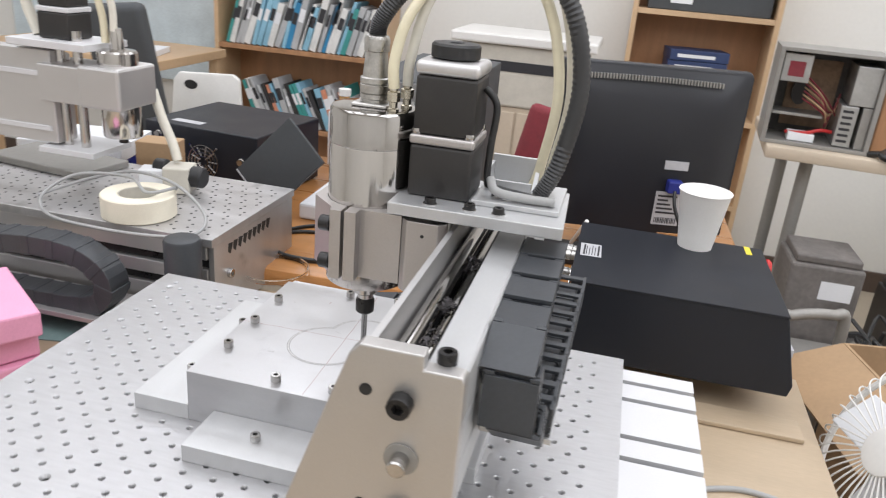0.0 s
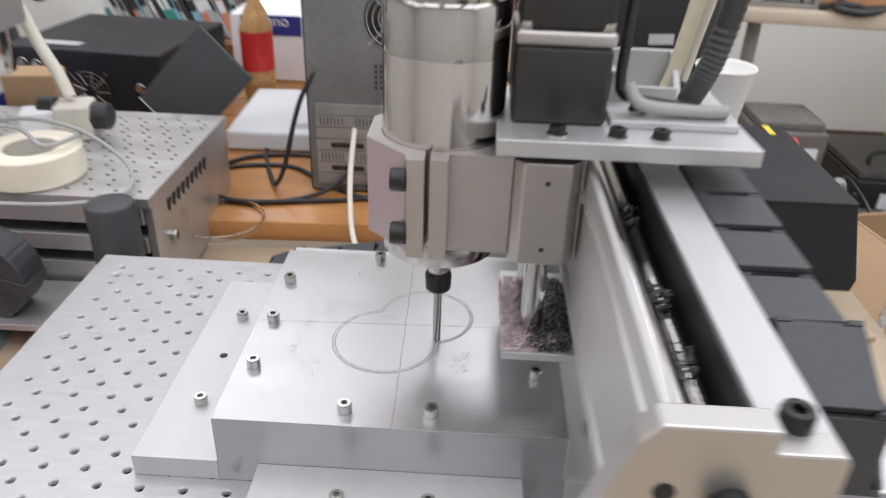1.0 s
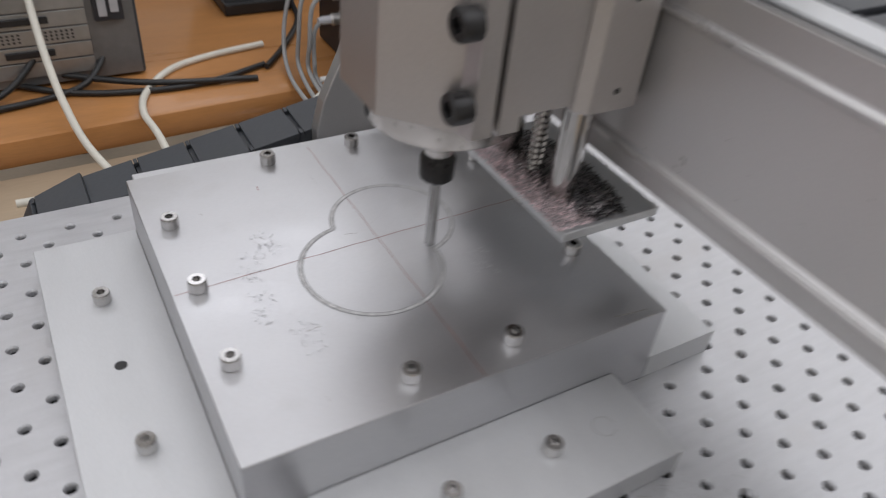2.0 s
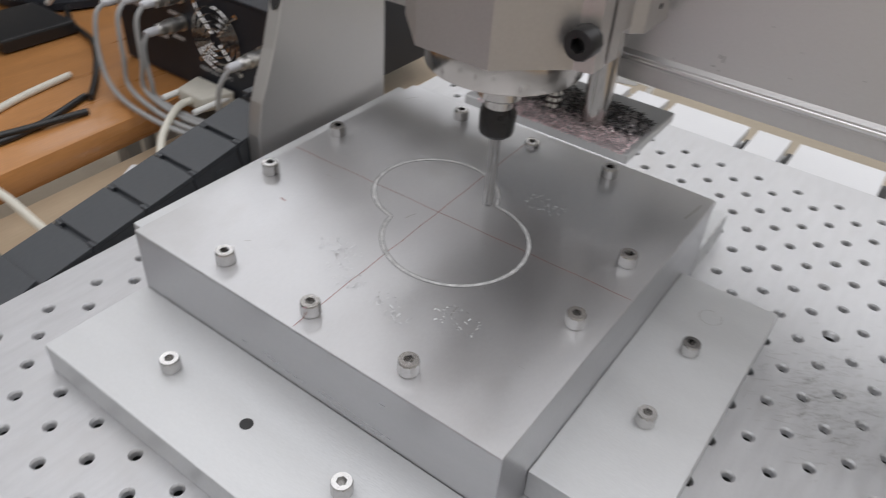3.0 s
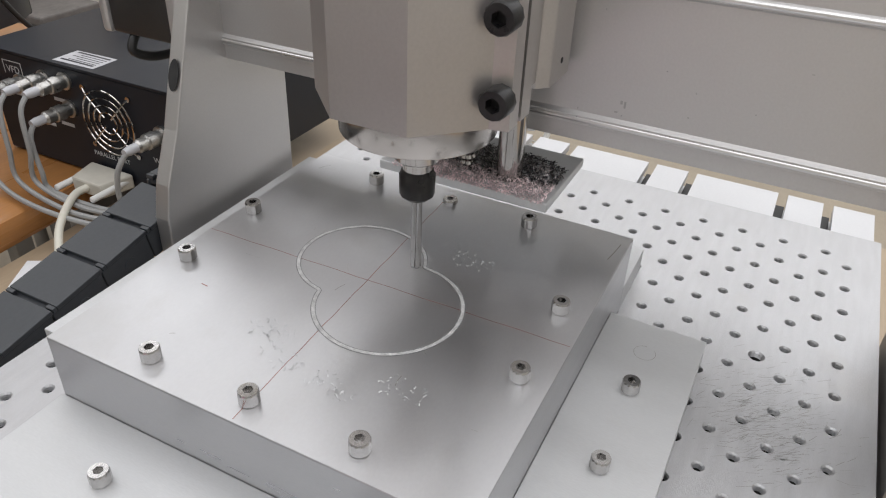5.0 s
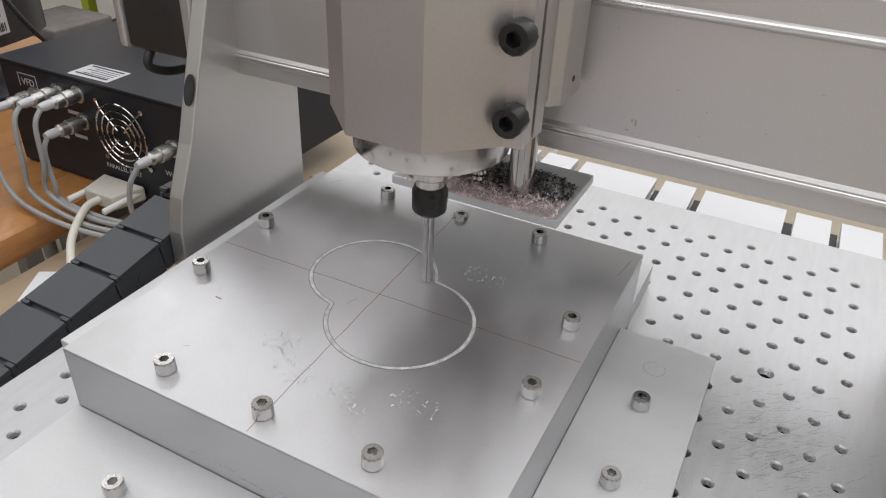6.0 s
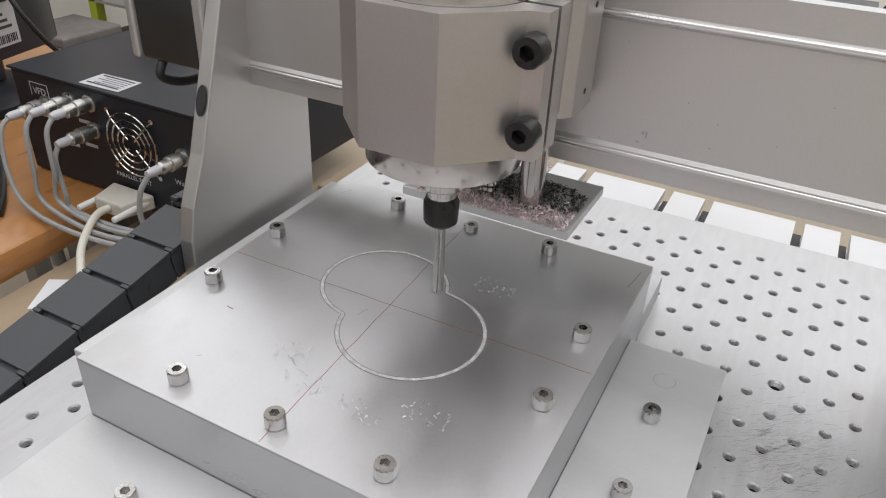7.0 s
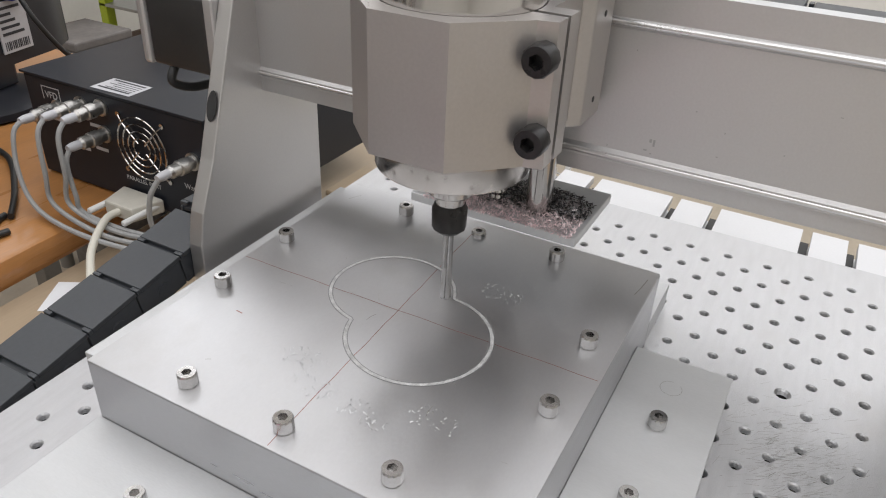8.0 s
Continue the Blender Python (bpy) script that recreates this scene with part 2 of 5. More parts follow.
def rod(x, y, z, r, h, axis="z", w=0.0, seg=24):
    w = min(w, r * 0.4, h * 0.4)
    prof = [(r - w, 0), (r, w), (r, h - w), (r - w, h)] if w else [(r, 0), (r, h)]
    return turn(lathe(prof, seg), Matrix.Translation((x, y, z)) @ AXES[axis])


def smoothed(pts, n=8):
    out, k = [], len(pts)
    p = [Vector(q) for q in pts]
    for i in range(k - 1):
        a, b, c, d = p[max(i - 1, 0)], p[i], p[i + 1], p[min(i + 2, k - 1)]
        for j in range(n):
            t = j / n
            out.append(0.5 * ((2 * b) + (c - a) * t + (2 * a - 5 * b + 4 * c - d) * t * t + (3 * b - a - 3 * c + d) * t ** 3))
    return out + [p[-1]]


def tube(pts, r, n=8, seg=10, ribs=0.0):
    path = smoothed(pts, n)
    bm = bmesh.new()
    rings, up = [], Vector((0.13, 0.21, 0.97)).normalized()
    for i, q in enumerate(path):
        d = (path[min(i + 1, len(path) - 1)] - path[max(i - 1, 0)]).normalized()
        s = d.cross(up)
        s = s.normalized() if s.length > 1e-4 else Vector((1, 0, 0))
        up = s.cross(d).normalized()
        rr = r * (1 + (ribs if i % 2 else -ribs))
        rings.append([bm.verts.new(q + rr * (math.cos(2 * math.pi * j / seg) * s + math.sin(2 * math.pi * j / seg) * up)) for j in range(seg)])
    for a, b in zip(rings, rings[1:]):
        for j in range(seg):
            bm.faces.new((a[j], a[(j + 1) % seg], b[(j + 1) % seg], b[j]))
    bm.faces.new(rings[0])
    bm.faces.new(rings[-1])
    bmesh.ops.recalc_face_normals(bm, faces=bm.faces)
    return bm


def socket_screw(r, h, seg=20, hexr=0.5):
    """A cap screw's head with a hexagonal socket, on z = 0."""
    bm = bmesh.new()
    hx = r * hexr
    prof = [(r * 0.94, 0), (r, 0.04), (r, h - 0.1), (r * 0.9, h)]
    rings = [[bm.verts.new((q * (0.955 if i % 2 and k < 3 else 1) * math.cos(2 * math.pi * i / 24), q * (0.955 if i % 2 and k < 3 else 1) * math.sin(2 * math.pi * i / 24), z)) for i in range(24)] for k, (q, z) in enumerate(prof)]

    def hexp(i, z):
        a = 2 * math.pi * i / 24
        k = hx * math.cos(math.pi / 6) / math.cos((a % (math.pi / 3)) - math.pi / 6)
        return bm.verts.new((k * math.cos(a), k * math.sin(a), z))
    rings.append([hexp(i, h) for i in range(24)])
    rings.append([hexp(i, h * 0.4) for i in range(24)])
    for a, b in zip(rings, rings[1:]):
        for i in range(24):
            bm.faces.new((a[i], a[(i + 1) % 24], b[(i + 1) % 24], b[i]))
    bm.faces.new(rings[-1])
    bm.faces.new(rings[0])
    bmesh.ops.recalc_face_normals(bm, faces=bm.faces)
    return bm


def text(name, body, size, m, material, parent, extrude=0.01):
    cu = bpy.data.curves.new(name, "FONT")
    cu.body, cu.size, cu.extrude = body, size * CM, extrude * CM
    cu.align_x = "CENTER"
    tmp = bpy.data.objects.new("tmp_text", cu)
    scene.collection.objects.link(tmp)
    dg = bpy.context.evaluated_depsgraph_get()
    me = bpy.data.meshes.new_from_object(tmp.evaluated_get(dg))
    bpy.data.objects.remove(tmp)
    me.transform(m)
    me.materials.clear()
    me.materials.append(material)
    ob = new(name, me)
    ob.parent = parent
    if parent.type == "EMPTY":
        ob.matrix_parent_inverse = Matrix.Translation(-parent.location)
    return ob


# ---- the room ----
FLOOR, CEIL = -88, 178


def structure(name, bm, material, label, category):
    return tagged(part(name, bm, material), label, category, kind="structure")


structure("floor", box(-330, -260, FLOOR - 10, 330, 312, FLOOR, 0), M["floor"], "worn beige vinyl floor of the workshop", "floor")
structure("ceiling", box(-330, -260, CEIL, 330, 312, CEIL + 10, 0), M["ceil"], "plain white ceiling boards", "ceiling")
structure("wall_north", box(-330, 300, FLOOR, 330, 312, CEIL, 0), M["wall"], "cream painted wall behind the bookcases", "wall")
structure("wall_south", box(-330, -272, FLOOR, 330, -260, CEIL, 0), M["wall"], "plain cream painted wall", "wall")
structure("wall_east", box(330, -260, FLOOR, 342, 312, CEIL, 0), M["wall"], "plain cream painted wall", "wall")
structure("wall_west", box(-342, -260, FLOOR, -330, 312, CEIL, 0), M["wall"], "plain cream painted wall", "wall")
structure("baseboard", box(-329, 298.4, FLOOR, 329, 300, FLOOR + 10, 0.2), mat("brown_baseboard", (0.10, 0.07, 0.055), 0.6), "dark brown baseboard", "baseboard")

def ceiling_lamp(x, y, length, width, power, along_y=False):
    t = thing("ceiling_light", x, y, CEIL, "square white ceiling light panel, switched on", "ceiling light", "ceiling lights")
    sx, sy = (width, length) if along_y else (length, width)
    part("housing", box(x - sx / 2 - 3, y - sy / 2 - 3, CEIL - 6, x + sx / 2 + 3, y + sy / 2 + 3, CEIL, 0.5), M["white"], t)
    la = bpy.data.lights.new("ceiling_light_tube", "AREA")
    la.shape, la.size, la.size_y, la.energy, la.color = "RECTANGLE", sx * CM, sy * CM, power, (0.925, 0.952, 0.995)
    lo = new("lamp_tube", la)
    lo.location = (x * CM, y * CM, (CEIL - 7) * CM)


for lx in (-190, -70, 50, 170, 270):
    for ly in (-150, -45, 60, 188):
        ceiling_lamp(lx, ly, 92, 92, {188: 7.0, 60: 5.8, -45: 6.6, -150: 5.6}[ly])

# ---- desks ----
def slab(name, poly, z0, z1, w, material, parent):
    return part(name, prism(poly, z0, z1, "z", w), material, parent, smooth=True)


desk = thing("work_desk", 0, 0, FLOOR, "pale wood laminate desk that carries the milling machine", "desk")
slab("desktop", [(-95, -75), (70, -75), (70.4, 36), (70.6, 52), (-95, 46)], -18.5, -15.5, 0.4, M["ldesk"], desk)
for dx, dy in ((-90, -70), (68, -70), (-90, 40), (68, 34)):
    part("leg", box(dx - 2, dy - 2, FLOOR, dx + 2, dy + 2, -18.6, 0.3), M["greymetal"], desk)
odesk = thing("computer_desk", 0, 90, FLOOR, "orange wood veneer desk with a thick rounded edge", "desk")
slab("desktop", [(-100, 45.0), (67, 52.8), (66, 128), (-100, 128)], -15.0, -11.3, 1.2, M["orange"], odesk)
for dx, dy in ((-95, 60), (62, 60), (-95, 122), (62, 122)):
    part("leg", box(dx - 2, dy - 2, FLOOR, dx + 2, dy + 2, -15.1, 0.3), M["greymetal"], odesk)

# ---- milling machine ----
AX, AY = 13.0, -1.3          # the spindle's axis
mill = thing("milling_machine", 10, -4, -15.5, "desktop gantry milling machine with silver aluminium beam and chrome spindle", "milling machine")

# bed with slots along x
SLOTS = (16.1, 12.1, 4.4, 0.4, -7.6, -11.4, -19.5, -23.3)
prof = [(-27.0, -5.2), (19.2, -5.2), (19.2, -2.0)]
for s in SLOTS:
    prof += [(s + 0.42, -2.0), (s + 0.42, -2.7), (s + 0.8, -2.7), (s + 0.8, -3.6), (s - 0.8, -3.6), (s - 0.8, -2.7), (s - 0.42, -2.7), (s - 0.42, -2.0)]
prof += [(-27.0, -2.0)]
part("slotted_bed", prism(prof, -21.8, 49.3, "x"), M["bed"], mill, "white anodised aluminium bed with T-slots")
# black strips added low in the slots, standing in for their deep shade
for s in SLOTS:
    part("slot_insert", box(-21.7, s - 0.38, -3.58, 49.2, s + 0.38, -3.2, 0), M["blkplastic"], mill)
for x in (-21.0, 45.3):
    part("end_frame", box(x, -24, -15.4, x + 3.5, 16, -5.3, 0.3), M["anod"], mill)
for y in (-22.5, 13.5):
    part("guide_rod", rod(-18, y, -10, 1.0, 63, "x"), M["chrome"], mill, smooth=True)

# gantry side plates
SIDE = [(21.2, 21.5), (21.9, 22.3), (26.0, 22.3), (26.0, 21.3), (28.4, 21.3), (28.6, 21.0), (28.6, -9), (14.2, -9), (14.2, 1.5), (14.8, 4.0), (16.4, 7.6), (20.1, 18.4)]
for nm, y0, y1 in (("side_plate", -28.6, -27.3), ("side_plate", 19.4, 20.7)):
    sp = part(nm, prism(SIDE, y0, y1, "y", 0.12), M["anodside"], mill, "bead-blasted aluminium gantry side plate")
    out = y0 - 0.02 if y0 < 0 else y1 + 0.02
    ax = "-y" if y0 < 0 else "y"
    for hx, hz in ((22.4, 19.2), (22.4, 10.4)):
        part("bolt_hole", rod(hx, out, hz, 0.42, 0.03, ax), M["hole"], sp)
    for hx, hz in ((24.8, 18.8), (24.8, 10.2)):
        s = part("cap_screw", turn(socket_screw(0.82, 0.95), Matrix.Translation((hx, out, hz)) @ AXES[ax]), M["blackox"], sp, smooth=True)
    part("bearing_ring", turn(lathe([(1.15, 0), (1.15, 0.12), (0.7, 0.12)], 28), Matrix.Translation((25.0, out, 14.6)) @ AXES[ax]), M["greymetal"], sp, smooth=True)
    part("screw_shaft", rod(25.0, out, 14.6, 0.62, 1.3, ax, 0.1), M["steel"], sp, smooth=True)
# oval slot that shows on the inner edge of the far plate
part("edge_slot", turn(lathe([(0.55, 0), (0.55, 0.03)], 24), Matrix.Translation((17.52, 20.05, 11.2)) @ pose(0, 0, 0, 0, -71, 0) @ Matrix.Diagonal((2.0, 0.8, 1, 1))), M["hole"], mill)

# beam: front web with ridges, screw trough, box rail behind
FW = 22.1
part("beam_web", prism([(FW, 11.2), (FW + 0.9, 11.2), (FW + 0.9, 12.2), (FW + 0.45, 12.5), (FW + 0.45, 22.1), (FW, 22.2), (FW, 20.6), (FW - 0.16, 20.5), (FW - 0.16, 20.15),
                        (FW + 0.04, 20.0), (FW + 0.04, 13.0), (FW - 0.2, 12.8), (FW - 0.2, 12.3), (FW, 12.2)], -27.3, 19.4, "y"), M["anod"], mill, "silver aluminium beam face with raised ridges")
for bz in (20.35, 12.55):
    part("beam_bead", rod(FW - 0.06, -27.3, bz, 0.2, 46.7, "y", 0, 14), M["anodb"], mill, smooth=True)
part("trough_floor", box(FW + 0.45, -27.3, 16.2, 26.0, 19.4, 16.6, 0), M["blkplastic"], mill)
part("rail_box", prism([(26.0, 11.2), (28.6, 11.2), (28.6, 14.0), (28.45, 14.15), (28.6, 14.3), (28.6, 17.2), (28.45, 17.35), (28.6, 17.5), (28.6, 21.0), (28.4, 21.2), (26.0, 21.2)], -27.3, 19.4, "y"), M["strip"], mill, "brushed aluminium box rail")
# black sheet added over the rail's inner side to darken the trough
part("trough_liner", box(25.86, -27.3, 16.6, 25.99, 19.4, 20.9, 0), M["blkplastic"], mill)
part("ball_screw", turn(lathe([(0.62 if i % 2 else 0.54, i * 0.25) for i in range(186)], 14), Matrix.Translation((24.9, -27.2, 18.9)) @ AXES["y"]), M["chrome"], mill, smooth=True)
part("guide_rod", rod(23.5, -27.2, 19.6, 0.75, 46.4, "y"), M["chrome"], mill, smooth=True)
for sy in (-27.0, -13.5):
    s = part("cap_screw", turn(socket_screw(0.66, 0.85), Matrix.Translation((27.1, sy, 21.2))), M["blackox"], mill, smooth=True) if sy < -20 else None


def clumps(cx, cy, cz, rx, ry, rz, count, size, seed, square=False):
    """A heap of thin curled shavings."""
    rnd = random.Random(seed)
    bm = bmesh.new()
    for _ in range(count):
        x, y = rnd.uniform(-1, 1), rnd.uniform(-1, 1)
        if not square and x * x + y * y > 1.25:
            continue
        z = rnd.random() * rz * max(0.1, 1 - 0.6 * (x * x + y * y))
        a, l = rnd.uniform(0, 6.28), size * rnd.uniform(0.4, 1.3)
        d = Vector((math.cos(a), math.sin(a), rnd.uniform(-0.4, 0.7))) * l
        s = Vector((-math.sin(a), math.cos(a), rnd.uniform(-0.5, 0.5))) * size * 0.22
        o = Vector((cx + x * rx, cy + y * ry, cz + z))
        k = Vector((0, 0, size * 0.3))
        q = [bm.verts.new(o + w) for w in (-d - s, -d + s, k + s, k - s, d + s, d - s)]
        bm.faces.new((q[0], q[1], q[2], q[3]))
        bm.faces.new((q[3], q[2], q[4], q[5]))
    return bm


for cy, n in ((-16, 90), (-6.6, 110), (-21, 40)):
    tagged(part("swarf", clumps(24.3, cy, 19.3, 1.0, 1.2, 0.9, n, 0.35, int(cy * 7) % 50), M["darkchip"], mill, "oily dark metal swarf on the ball screw"), kind="stuff")

# carriage: top plate, motor, bearing block, clamp, spindle
topp = part("carriage_plate", prism([(AX + 3.4, AY - 5.4), (AX + 19.0, AY - 5.4), (AX + 18.6, AY + 5.6), (AX + 3.4, AY + 5.6)], 23.0, 24.1, "z", 0.1), M["strip"], mill, "machined aluminium carriage top plate")
part("raised_plate", box(AX + 10.4, AY - 2.6, 24.12, AX + 18.3, AY + 5.5, 24.6, 0.08), M["strip"], topp)
part("hose_bracket", join(box(AX + 10.8, AY + 4.9, 24.62, AX + 15.6, AY + 5.3, 27.2, 0.06), box(AX + 10.8, AY + 1.4, 24.62, AX + 11.1, AY + 4.88, 26.6, 0.06),
     prism([(AY + 1.2, 24.62), (AY + 4.88, 24.62), (AY + 4.88, 27.2)], AX + 15.2, AX + 15.6, "x", 0.05), box(AX + 11.12, AY + 1.4, 24.62, AX + 15.18, AY + 1.7, 25.6, 0.05)), M["strip"], topp, "bent aluminium angle bracket")
for sx, sy, sz in ((7.0, -4.2, 24.1), (10.6, -4.2, 24.1), (13.2, -4.2, 24.1), (12.4, -0.4, 24.6), (16.0, 4.2, 24.6)):
    part("cap_screw", turn(socket_screw(0.52, 0.62), Matrix.Translation((AX + sx, AY + sy, sz)) @ Matrix.Scale(1.0, 4)), M["blackox"], topp, smooth=True)
    part("washer", rod(AX + sx, AY + sy, sz, 0.62, 0.12), M["steel"], topp, smooth=True)
mx, my = AX + 7.2, AY + 0.4
motor = part("lower_motor", box(mx - 2.9, my - 2.9, 24.1, mx + 2.9, my + 2.9, 28.9, 0.35, 3), M["motor"], mill, "black square stepper motor", smooth=True)
part("motor_flange", box(mx - 3.0, my - 3.0, 28.92, mx + 3.0, my + 3.0, 29.8, 0.3, 3), M["clamp"], motor, "cast aluminium motor flange")
for sx in (-2.4, 2.4):
    for sy in (-2.4, 2.4):
        part("flange_screw", turn(socket_screw(0.45, 0.5), Matrix.Translation((mx + sx, my + sy, 29.8))), M["steel"], motor, smooth=True)
part("motor_body", box(mx - 2.75, my - 2.75, 29.82, mx + 2.75, my + 2.75, 35.0, 0.3, 3), M["motor"], motor, "black laminated motor body", smooth=True)
part("motor_cap", box(mx - 2.9, my - 2.9, 35.02, mx + 2.9, my + 2.9, 36.3, 0.5, 3), M["anod"], motor, "cast grey motor end cap", smooth=True)
part("hand_knob", lathe([(1.9, 0), (2.2, 0.15), (2.2, 1.15), (2.0, 1.35), (0.7, 1.35), (0.6, 1.1)], 36, mx, my, 36.32), M["blkplastic"], motor, "black knurled hand knob", smooth=True)
part("motor_cable", tube([(mx + 2.9, my + 0.5, 34.0), (mx + 4.1, my + 0.3, 32.5), (mx + 4.0, my - 0.2, 29), (mx + 4.0, my - 0.4, 26), (mx + 4.8, my - 1.2, 25.5), (mx + 8.5, my - 1.5, 25.1)], 0.34), M["blkcable"], motor, "black motor cable", smooth=True)
part("cable_sleeve", tube([(mx + 4.4, my - 0.9, 26.2), (mx + 5.2, my - 1.8, 25.3), (mx + 8, my - 1.9, 25.05), (mx + 10.5, my - 1.8, 25.05)], 0.42), M["grycable"], motor, smooth=True)

# bearing block with chamfered corners
bx0, bx1 = AX + 4.6, AX + 8.8
part("bearing_block", prism([(bx0, AY - 4.4), (bx0 + 0.6, AY - 5.0), (bx1 - 0.7, AY - 5.0), (bx1, AY - 4.2), (bx1, AY + 4.8), (bx0, AY + 4.8)], 15.5, 22.5, "z", 0.1), M["clamp"], mill, "chamfered aluminium bearing block")
for sz in (21.2, 16.6):
    part("pin_hole", rod(AX + 6.7, AY - 5.0, sz, 0.17, 0.03, "-y", 0, 12), M["hole"], mill)
part("carriage_back_plate", box(bx1 + 0.02, AY - 4.2, 15.6, bx1 + 0.22, AY + 4.2, 23.0, 0.03), M["greymetal"], mill)
part("coupling", rod(AX + 6.8, AY, 22.5, 1.4, 0.5), M["blackox"], mill, smooth=True)
for sy in (-2.6, 2.9):
    part("guide_rod", rod(AX + 6.8, AY + sy, 9.0, 0.8, 6.5, "z"), M["chrome"], mill, smooth=True)
part("lead_screw", turn(lathe([(0.5 if i % 2 else 0.42, i * 0.2) for i in range(33)], 14), Matrix.Translation((AX + 6.8, AY + 0.2, 9.0))), M["steel"], mill, smooth=True)

# spindle clamp: eight-sided, with a split flange
seg = 48
zs = (15.9, 22.6)


def clamp_mesh():
    """Outline round a bore: the ring between the bore and the outer outline, closed above and below."""
    bm = bmesh.new()
    cut = math.atan2(-4.06, -0.68)
    inner = [(4.05 * math.cos(a), 4.05 * math.sin(a)) for a in [cut + 0.05 + (2 * math.pi - 0.1) * i / seg for i in range(seg + 1)]]
    # walk the outer outline from the right lip of the split, anticlockwise, back to the left lip
    outer = [(-0.5, -4.06), (-0.5, -5.6), (0.6, -5.6), (0.6, -4.4), (4.55, -4.4), (4.55, 4.8), (-2.0, 4.8), (-4.8, 2.0), (-4.8, -2.0), (-2.1, -4.7), (-1.9, -5.6), (-0.85, -5.6), (-0.85, -4.06)]
    poly = [(x + AX, y + AY) for x, y in outer] + [(x + AX, y + AY) for x, y in reversed(inner)]
    lo = [bm.verts.new((x, y, zs[0])) for x, y in poly]
    hi = [bm.verts.new((x, y, zs[1])) for x, y in poly]
    k = len(poly)
    for ring in (lo, hi):
        es = [bm.edges.new((ring[i], ring[(i + 1) % k])) for i in range(k)]
        bmesh.ops.triangle_fill(bm, use_beauty=True, use_dissolve=False, edges=es)
    for i in range(k):
        bm.faces.new((lo[i], lo[(i + 1) % k], hi[(i + 1) % k], hi[i]))
    bmesh.ops.recalc_face_normals(bm, faces=bm.faces)
    return bm


clamp = part("spindle_clamp", clamp_mesh(), M["clamp"], mill, "eight-sided aluminium spindle clamp with split flange")
for sz in (21.1, 17.4):
    part("clamp_screw", turn(socket_screw(0.74, 1.0), Matrix.Translation((AX - 1.95, AY - 5.15, sz)) @ AXES["-x"]), M["blackox"], clamp, "black socket clamp screw", smooth=True)
sp = part("spindle_body", lathe([(3.9, 14.2), (4.0, 14.26), (4.0, 27.9), (3.98, 28.0)], 64, AX, AY), M["satin"], mill, "satin steel spindle motor with a polished top band", smooth=True)
part("polished_band", lathe([(3.98, 28.0), (4.02, 28.05), (4.02, 31.0), (3.85, 31.3), (3.3, 31.4)], 64, AX, AY), M["chrome"], sp, "mirror-polished steel band", smooth=True)
part("nose_band", lathe([(3.96, 14.22), (4.02, 14.3), (4.02, 15.88)], 64, AX, AY, cap=False), M["nose"], sp, "polished lower band", smooth=True)
part("spindle_nose", lathe([(0.8, 11.6), (0.8, 12.2), (1.15, 12.4), (1.25, 12.5), (1.25, 14.2)], 32, AX, AY), M["satin"], sp, smooth=True)
part("collet_nut", lathe([(0.75, 10.1), (0.95, 10.3), (0.98, 11.5), (0.88, 11.65), (0.85, 11.8)], 12, AX, AY), M["blackox"], sp, "black collet nut", smooth=True)
part("collet", lathe([(0.45, 9.95), (0.6, 10.15)], 20, AX, AY), M["steel"], sp, smooth=True)
fl = bmesh.new()
rings = []
for i in range(34):
    z = 5.57 + i * 0.14
    rings.append([fl.verts.new((AX + (0.31 if j % 4 else 0.21) * math.cos(2 * math.pi * j / 16 + min(i, 21) * 0.02), AY + (0.31 if j % 4 else 0.21) * math.sin(2 * math.pi * j / 16 + min(i, 21) * 0.02), z)) for j in range(16)])
for a, b in zip(rings, rings[1:]):
    for j in range(16):
        fl.faces.new((a[j], a[(j + 1) % 16], b[(j + 1) % 16], b[j]))
fl.faces.new(rings[0])
fl.faces.new(rings[-1])
bmesh.ops.recalc_face_normals(fl, faces=fl.faces)
part("end_mill", fl, M["carbide"], sp, "grey carbide end mill", smooth=True)
part("socket_flange", box(AX - 1.7, AY - 1.7, 31.4, AX + 1.7, AY + 1.7, 31.75, 0.3, 3), M["knurl"], sp, "square nickel socket flange", smooth=True)
part("power_socket", lathe([(1.25, 31.76), (1.25, 32.0), (1.4, 32.1), (1.4, 32.5), (1.3, 32.55), (1.4, 32.6), (1.42, 33.3), (1.3, 33.4), (1.42, 33.5), (1.4, 33.9), (1.2, 34.0), (1.0, 36.2), (1.15, 36.3), (1.18, 37.3), (1.05, 37.6), (0.8, 37.7)], 28, AX, AY), M["knurl"], sp, "knurled nickel power connector", smooth=True)
for fx, fy in ((2.3, -1.6), (2.9, 0.6)):
    part("water_fitting", lathe([(0.55, 31.3), (0.55, 31.6), (0.4, 31.7), (0.4, 32.2), (0.62, 32.3), (0.62, 33.1), (0.4, 33.2), (0.35, 33.8)], 8, AX + fx, AY + fy), M["brass"], sp, "nickel water fitting")
part("water_hose", tube([(AX + 2.3, AY - 1.6, 33.4), (AX + 2.2, AY - 1.5, 36), (AX + 3.2, AY - 0.5, 40), (AX + 6, AY + 2, 44), (AX + 11, AY + 4, 45), (AX + 14.6, AY + 4, 41), (AX + 16.3, AY + 4, 34), (AX + 15.6, AY + 4, 27), (AX + 15.0, AY + 4.0, 24.6)], 0.5), M["yeltube"], sp, "yellowed translucent coolant hose", smooth=True)
